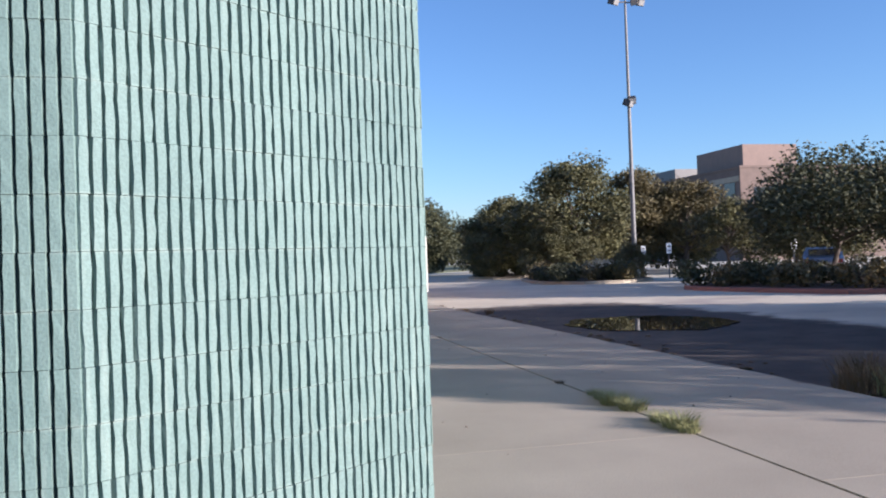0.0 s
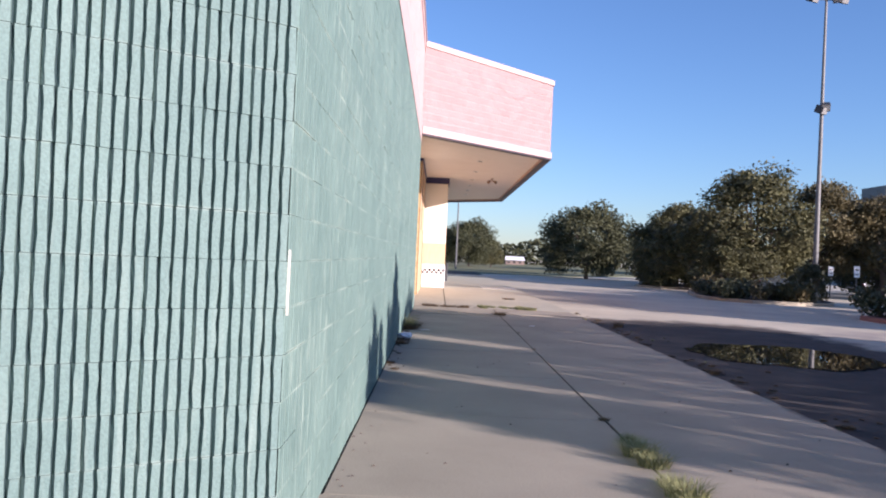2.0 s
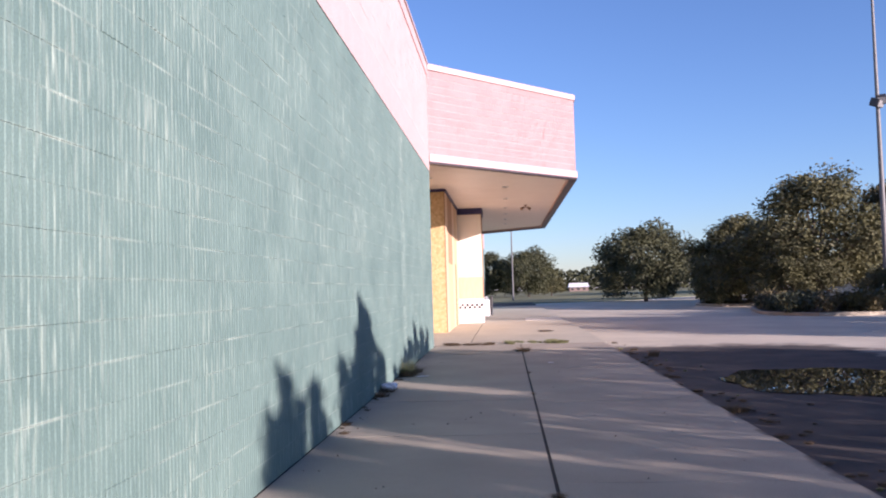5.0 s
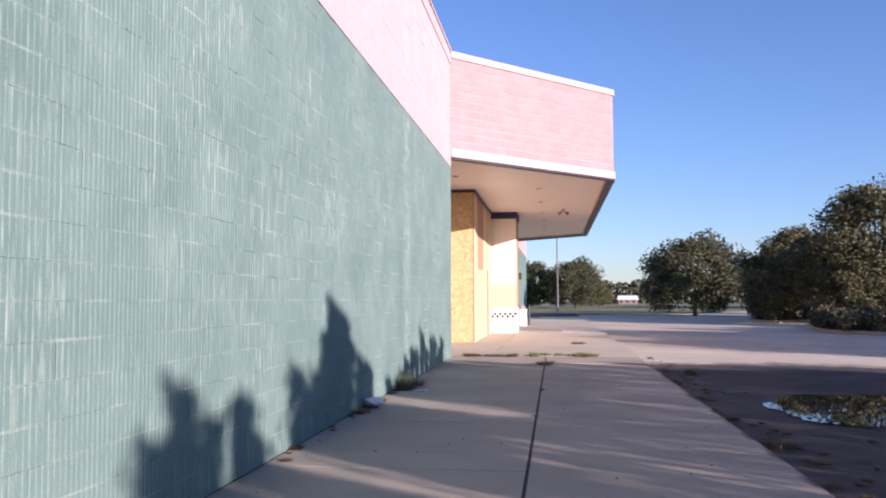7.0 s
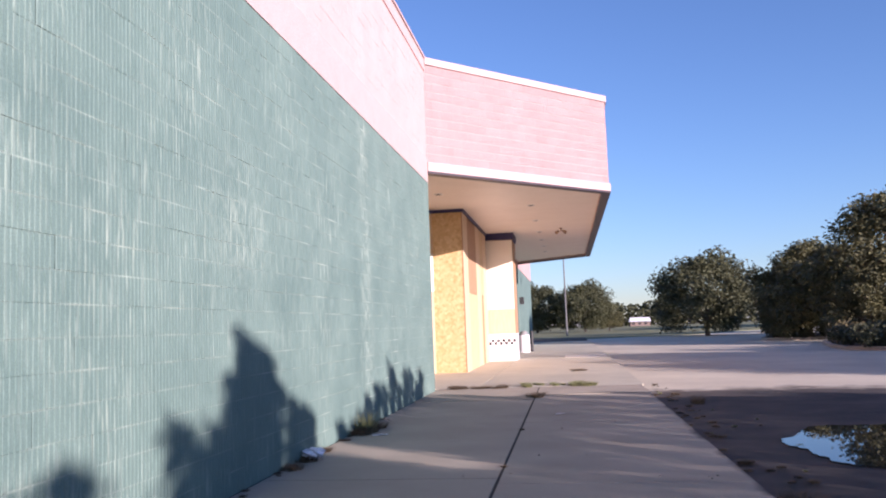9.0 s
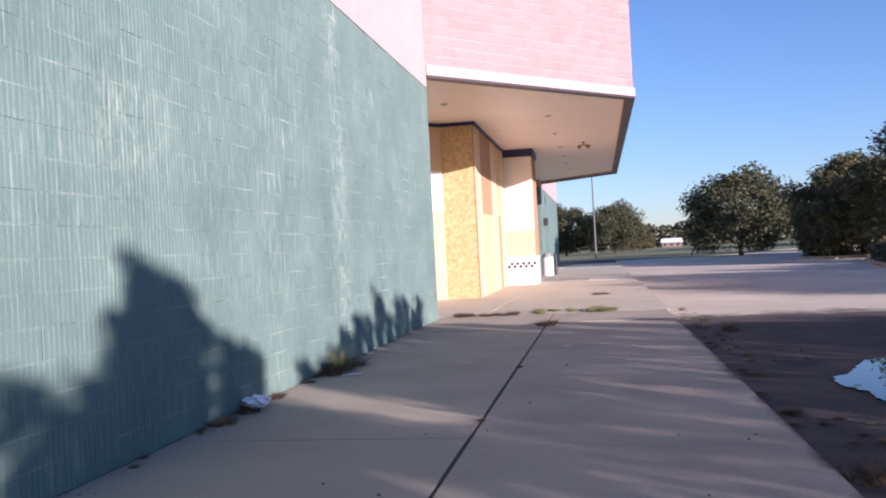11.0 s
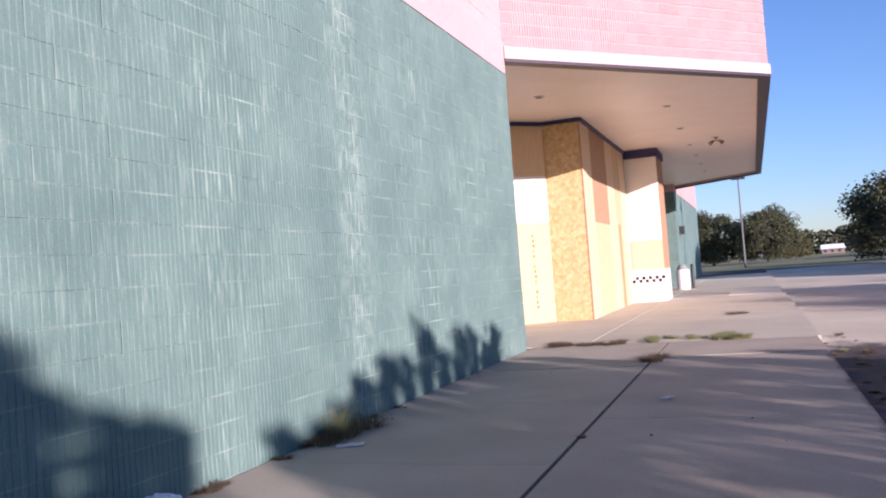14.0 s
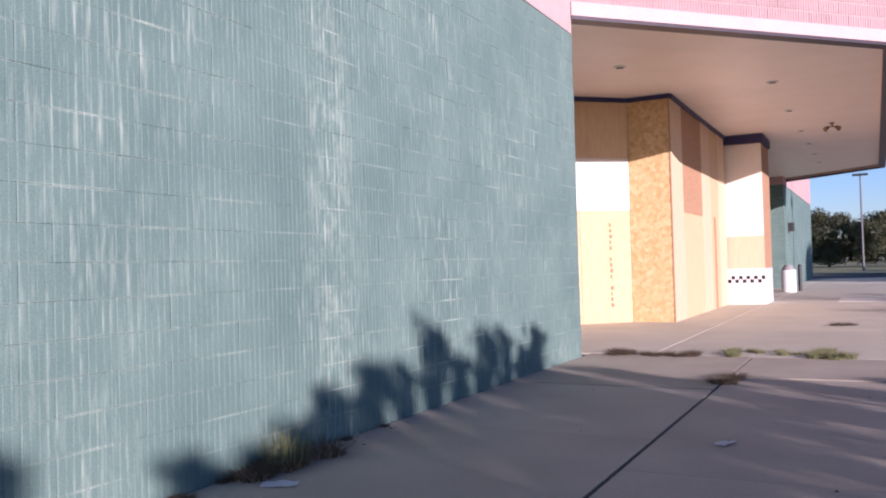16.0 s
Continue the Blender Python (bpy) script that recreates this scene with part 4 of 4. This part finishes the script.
sh_a = shrub(1, LEAF, "low dark green shrub in a planted island")
sh_b = shrub(2, LEAF_BROWN, "low browning shrub in a planted island")
sh_a.matrix_world, sh_b.matrix_world = pose(14.8, 16.6, 0.03), pose(16.2, 16.2, 0.03)
rs = random.Random(21)
for x, y in ((15.5, 17.2), (17.3, 16.0), (18.0, 17.5), (14.6, 19.2), (16.0, 19), (17.2, 18.2), (15.4, 22), (16.2, 25), (17.2, 28), (15.6, 33.8), (16.6, 33.6), (17.8, 34.2), (15.6, 35.6), (16.2, 37.5), (19.4, 19.2), (17.8, 15.7), (19.4, 35.6),
             (16.2, 5.6), (17.2, 5.0), (18.4, 5.6), (19.4, 6.2), (16.2, 3.6), (17.3, 2.6), (18.6, 3.4), (19.8, 4.2), (17.0, 0.6), (18.4, 0.4), (20.2, 1.6), (17.6, -1.8), (19.3, -1.4), (21.5, 0.2), (22.5, 3.5), (20.6, 6.6), (23.5, 1.5), (18.2, -3.4)):
    copy_thing(sh_a if rs.random() < 0.6 else sh_b, pose(x, y, 0.03, 0, 0, rs.uniform(0, 360)) @ Matrix.Scale(rs.uniform(0.75, 1.15), 4))


# ---- light pole, signs, far pole ----
def light_pole(x, y):
    t = thing("light_pole", "tall grey steel car park light pole with floodlights", "light pole", pose(x, y, ROAD_Z))
    bm = bmesh.new()
    tube(bm, (0, 0, 0), (0, 0, 15.2), 0.14, 0.06, 12)
    part("pole", bm, STEEL, t)
    bm = bmesh.new()
    tube(bm, (0, 0, -0.05), (0, 0, 0.6), 0.3, 0.28, 16)
    part("footing", bm, CONCRETE, t, "round concrete footing")
    bm = bmesh.new()
    tube(bm, (-0.75, 0, 15.1), (0.75, 0, 15.1), 0.04, 0.04, 8)
    part("crossarm", bm, STEEL, t)
    for sx, sz, yaw in ((-0.75, 15.1, 25), (0.55, 15.15, -40), (0.75, 15.1, 15), (0.12, 9.75, -20), (-0.1, 9.6, 30)):
        m = pose(sx, -0.1, sz, 25, 0, yaw)
        bm = bmesh.new()
        box(bm, -0.22, 0.22, -0.25, 0.2, -0.18, 0.2, m)
        bevel(bm, 0.03, 1)
        head = part("floodlight", bm, LAMP_DARK, t)
        bm = bmesh.new()
        box(bm, -0.18, 0.18, -0.27, -0.25, -0.14, 0.16, m)
        part("lamp_glass", bm, LENS, head)


light_pole(19.25, 17.9)


def sign_post(x, y, w):
    t = thing("sign_post", "small white parking sign on a thin steel post", "sign", pose(x, y, ROAD_Z, 0, 0, 12), "small parking signs")
    boxes("post", STEEL, [(-0.03, 0.03, -0.02, 0.02, -0.1, 1.9)], t)
    boxes("plate", PAINT_WHITE, [(-w / 2, w / 2, -0.035, -0.022, 1.4, 1.98)], t)
    for za, zb in ((1.74, 1.84), (1.52, 1.58)):
        boxes("mark", STEEL, [(-w * 0.3, w * 0.3, -0.038, -0.036, za, zb)], t, "grey unreadable bar")


sign_post(22.0, 19.3, 0.34)
sign_post(25.3, 29.2, 0.36)
sign_post(28.0, 16.5, 0.4)
fp = thing("light_pole", "slim distant steel light pole by the grass field", "light pole", pose(2.75, 79, ROAD_Z))
bm = bmesh.new()
tube(bm, (0, 0, 0), (0, 0, 9.2), 0.11, 0.07, 10)
part("pole", bm, STEEL, fp)
boxes("lamp_head", LAMP_DARK, [(-0.7, 0.7, -0.2, 0.2, 9.2, 9.4)], fp, bev=0.05)


# ---- parked cars ----
def car(x, y, rz, paint, label):
    t = thing("car", label, "car", pose(x, y, ROAD_Z, 0, 0, rz), "parked cars")
    bm = bmesh.new()
    prof = [(-2.2, 0.35), (-2.25, 0.75), (-2.05, 0.95), (-1.3, 1.0), (-0.75, 1.42), (0.55, 1.45), (1.3, 1.0), (2.1, 0.88), (2.25, 0.6), (2.2, 0.35)]
    a = [bm.verts.new((-0.88 + (0.14 if z > 1.1 else 0), u, z)) for u, z in prof]
    b = [bm.verts.new((0.88 - (0.14 if z > 1.1 else 0), u, z)) for u, z in prof]
    n = len(prof)
    bm.faces.new(a)
    bm.faces.new(b[::-1])
    for i in range(n):
        bm.faces.new((a[i], b[i], b[(i + 1) % n], a[(i + 1) % n]))
    bmesh.ops.recalc_face_normals(bm, faces=bm.faces)
    bevel(bm, 0.05, 2)
    part("body", bm, paint, t, smooth=True)
    boxes("rear_window", DARK_GLASS, [(-0.62, 0.62, -1.24, -0.83, 1.06, 1.36)], t, "dark rear window")
    for sx in (-1, 1):
        boxes("side_window", DARK_GLASS, [(sx * 0.8 - 0.02, sx * 0.8 + 0.02, -0.7, 0.6, 1.05, 1.34)], t, "dark side window")
        boxes("tail_lamp", RED_LENS, [(sx * 0.68 - 0.12, sx * 0.68 + 0.12, -2.27, -2.15, 0.72, 0.88)], t, "red tail lamp")
        for wy in (-1.35, 1.35):
            bm = bmesh.new()
            tube(bm, (sx * 0.92, wy, 0.32), (sx * 0.7, wy, 0.32), 0.32, 0.32, 18)
            part("wheel", bm, RUBBER, t)


car(26.0, 11.5, -36, CAR_PAINT, "dark silver parked saloon car seen from behind")
car(24.5, 34.5, -80, PAINT_WHITE, "white parked car behind the oaks")
car(37.0, 47.0, -60, CAR_PAINT, "grey parked car under the trees")


# ---- buildings ----
office = thing("office_building", "long brown brick office building with stepped roof", "building")
boxes("wall", BRICK, [(62, 130, 75, 106, -0.1, 12.2)], office)
boxes("parapet", BRICK, [(61.9, 130.1, 74.9, 106.1, 12.2, 12.5)], office)
boxes("penthouse", BRICK_TAN, [(63.8, 72, 77, 89, 12.4, 15.6)], office, "tan brick rooftop penthouse")
boxes("rooftop_unit", STEEL, [(64, 68, 96, 103, 12.5, 14.4)], office, "grey rooftop plant unit")
for k in range(9):
    boxes("window", DARK_GLASS, [(61.93, 62.1, 76.2 + k * 3.3, 78.8 + k * 3.3, 8.6, 10.4)], office)
boxes("window_band", CONCRETE, [(61.9, 62.05, 75.2, 105.8, 10.5, 11.2)], office, "pale band above the windows")
for k in range(14):
    boxes("window", DARK_GLASS, [(64 + k * 4.6, 67.6 + k * 4.6, 74.93, 75.1, 7.6, 9.6)], office)
    boxes("window", DARK_GLASS, [(64 + k * 4.6, 67.6 + k * 4.6, 74.93, 75.1, 2.6, 4.8)], office)
house = thing("far_house", "low distant house with a white gable roof", "building", pose(21, 205, -0.1) @ Matrix.Scale(0.45, 4))
boxes("wall", BRICK_TAN, [(-5, 6, -4, 4, 0, 2.2)], house)
bm = bmesh.new()
vs = [bm.verts.new(p) for p in ((-5.6, -4.5, 2.6), (6.6, -4.5, 2.6), (6.6, 4.5, 2.6), (-5.6, 4.5, 2.6), (-5.0, 0, 5.0), (6.0, 0, 5.0))]
for q in ((3, 2, 1, 0), (0, 1, 5, 4), (2, 3, 4, 5), (1, 2, 5), (3, 0, 4)):
    bm.faces.new([vs[i] for i in q])
part("roof", bm, PAINT_WHITE, house, "white metal roof")
for k in range(3):
    boxes("window", DARK_GLASS, [(-4 + k * 3.4, -2.6 + k * 3.4, -4.05, -3.95, 0.9, 2.0)], house)


# ---- weeds and litter ----
def tuft(name, label, mat, seed, blades, spread, height, flat=0.6):
    r = random.Random(seed)
    verts, faces = [], []
    for k in range(blades):
        a = r.uniform(0, math.tau)
        q = spread * math.sqrt(r.random()) * 0.55
        b = Vector((q * math.cos(a), q * math.sin(a), 0))
        a2 = a + r.uniform(-0.9, 0.9)
        ln = height * r.uniform(0.45, 1.2)
        d = Vector((math.cos(a2), math.sin(a2), 0))
        side = Vector((-d.y, d.x, 0)) * r.uniform(0.002, 0.005)
        o = len(verts)
        for s in (0, 0.35, 0.7, 1.0):
            c = b + d * (spread * flat * s * s * r.uniform(0.7, 1.1)) + Vector((0, 0, ln * (s - 0.35 * s * s)))
            w = side * (1.05 - s)
            verts += [c - w, c + w]
        for s in range(3):
            i = o + s * 2
            faces.append((i, i + 1, i + 3, i + 2))
    me = bpy.data.meshes.new(name)
    me.from_pydata(verts, [], faces)
    me.materials.append(mat)
    return tagged(new(name, me), label, "weed", "weeds in the joints")


GREEN_T = "pale green grass tuft growing in a concrete joint"
BROWN_T = "dead brown weed growing at a concrete joint"
tg = tuft("grass_tuft", GREEN_T, WEED, 1, 320, 0.24, 0.16)
tg.matrix_world = pose(2.27, -18.25, 0)
for x, y, s in ((2.25, -18.0, 0.7), (2.27, -17.45, 0.9), (2.24, -17.15, 1.0), (2.26, -16.85, 0.7), (2.24, -18.45, 0.6), (2.27, -16.6, 0.5)):
    copy_thing(tg, pose(x, y, 0, 0, 0, x * 900 + y * 77) @ Matrix.Scale(s, 4))
tb_ = tuft("dead_weed", BROWN_T, DRY, 2, 300, 0.30, 0.13)
tb_.matrix_world = pose(4.66, -11.2, ROAD_Z)
rw = random.Random(5)
for x, y, s in ((2.24, -15.75, 0.3), (2.25, -2.1, 1.0), (2.3, -1.7, 0.8), (0.10, -6.9, 1.3), (0.16, -6.5, 1.1), (0.12, -7.2, 1.0), (0.08, -9.4, 0.8), (0.1, -9.9, 0.7), (0.07, -8.7, 0.6), (2.25, -9.9, 0.2), (2.27, -7.0, 0.22), (3.1, 6.2, 0.9), (3.3, 6.3, 0.7)):
    copy_thing(tb_, pose(x, y, 0.0, 0, 0, rw.uniform(0, 360)) @ Matrix.Scale(s, 4))
tw = tuft("green_weed", "green weed growing against the block wall", WEED, 7, 160, 0.3, 0.42, 0.5)
tw.matrix_world = pose(0.12, -6.85, 0)
for k in range(36):
    copy_thing(tb_ if k < 15 else tg, pose(rw.uniform(0.25, 1.5) if k < 15 else rw.uniform(1.7, 3.4), 0.5 + (rw.uniform(-0.22, 0.22) if k < 15 else rw.uniform(-0.15, 0.8)), 0.008, 0, 0, rw.uniform(0, 360)) @ Matrix.Scale(rw.uniform(0.4, 0.8), 4))
for k in range(44):
    y = rw.uniform(-18, 2)
    copy_thing(tb_, pose(4.5 + rw.uniform(0, 0.5), y, ROAD_Z + 0.015, 0, 0, rw.uniform(0, 360)) @ Matrix.Scale(rw.uniform(0.18, 0.45), 4))
wl = tuft("tall_weed", "tall dry green weed clump at the pavement edge", DRY, 12, 420, 0.5, 0.5, 0.5)
wl.matrix_world = pose(4.9, -17.0, ROAD_Z)
copy_thing(wl, pose(5.5, -16.3, ROAD_Z, 0, 0, 80) @ Matrix.Scale(0.9, 4))
copy_thing(tw, pose(5.0, -17.3, ROAD_Z, 0, 0, 80))
copy_thing(wl, pose(5.1, -3.0, ROAD_Z, 0, 0, 30) @ Matrix.Scale(0.45, 4))

for k in range(34):
    copy_thing(tb_ if k % 4 else tg, pose(4.55 + abs(rw.gauss(0, 0.5)), rw.uniform(-17.5, 0.5), ROAD_Z + 0.005, 0, 0, rw.uniform(0, 360)) @ Matrix.Scale(rw.uniform(0.14, 0.32), 4))
for k in range(22):
    copy_thing(tb_, pose(0.03 + abs(rw.gauss(0, 0.05)), rw.uniform(-13, -5.2), 0.0, 0, 0, rw.uniform(0, 360)) @ Matrix.Scale(rw.uniform(0.15, 0.35), 4))

# crumpled litter by the wall
bm = bmesh.new()
bmesh.ops.create_icosphere(bm, subdivisions=3, radius=0.13)
for v in bm.verts:
    n = noise.noise(v.co * 13) + 0.5 * noise.noise(v.co * 31)
    v.co = Vector((v.co.x * 1.2, v.co.y * 1.0, v.co.z * 0.55)) * (1 + 0.45 * n)
low = min(v.co.z for v in bm.verts)
for v in bm.verts:
    v.co.z -= low
lt = part("litter", bm, PAPER)
lt.matrix_world = pose(0.14, -9.25, 0.0) @ Matrix.Scale(0.8, 4)
tagged(lt, "crumpled white plastic bag at the foot of the wall", "litter")


def scrap(x, y, w, rz, seed):
    bm = bmesh.new()
    g = [[None] * 6 for _ in range(6)]
    for i in range(6):
        for j in range(6):
            u, v = (i / 5 - 0.5) * w, (j / 5 - 0.5) * w * 0.6
            g[i][j] = bm.verts.new((u, v, 0.008 + 0.02 * abs(noise.noise((u * 14 + seed, v * 14, 0)))))
    for i in range(5):
        for j in range(5):
            bm.faces.new((g[i][j], g[i + 1][j], g[i + 1][j + 1], g[i][j + 1]))
    bmesh.ops.solidify(bm, geom=list(bm.faces), thickness=0.003)
    ob = part("paper_scrap", bm, PAPER)
    ob.matrix_world = pose(x, y, 0.0, 0, 0, rz)
    tagged(ob, "flat crumpled white paper scrap on the concrete", "litter", "scraps on the pavement")


scrap(0.05, -9.05, 0.2, 60, 0.5)
scrap(0.43, -7.3, 0.22, 20, 1.0)
scrap(2.75, -5.2, 0.16, 70, 2.0)
bm_pebbles = random.Random(31)
pv, pf = [], []
for k in range(120):
    x, y, s = bm_pebbles.uniform(0.03, 4.3), bm_pebbles.uniform(-19.5, -0.5), bm_pebbles.uniform(0.006, 0.018)
    if bm_pebbles.random() < 0.5:
        x = 0.02 + abs(bm_pebbles.gauss(0, 0.12))
    o = len(pv)
    pv += [(x + s, y, 0.0), (x - s * 0.6, y + s * 0.8, 0.0), (x - s * 0.7, y - s * 0.7, 0.0), (x, y, s * 0.8)]
    pf += [(o, o + 1, o + 3), (o + 1, o + 2, o + 3), (o + 2, o, o + 3)]
me = bpy.data.meshes.new("grit")
me.from_pydata(pv, [], pf)
me.materials.append(DIRT)
tagged(new("grit", me), "scattered dark grit on the concrete", "grit", kind="stuff")
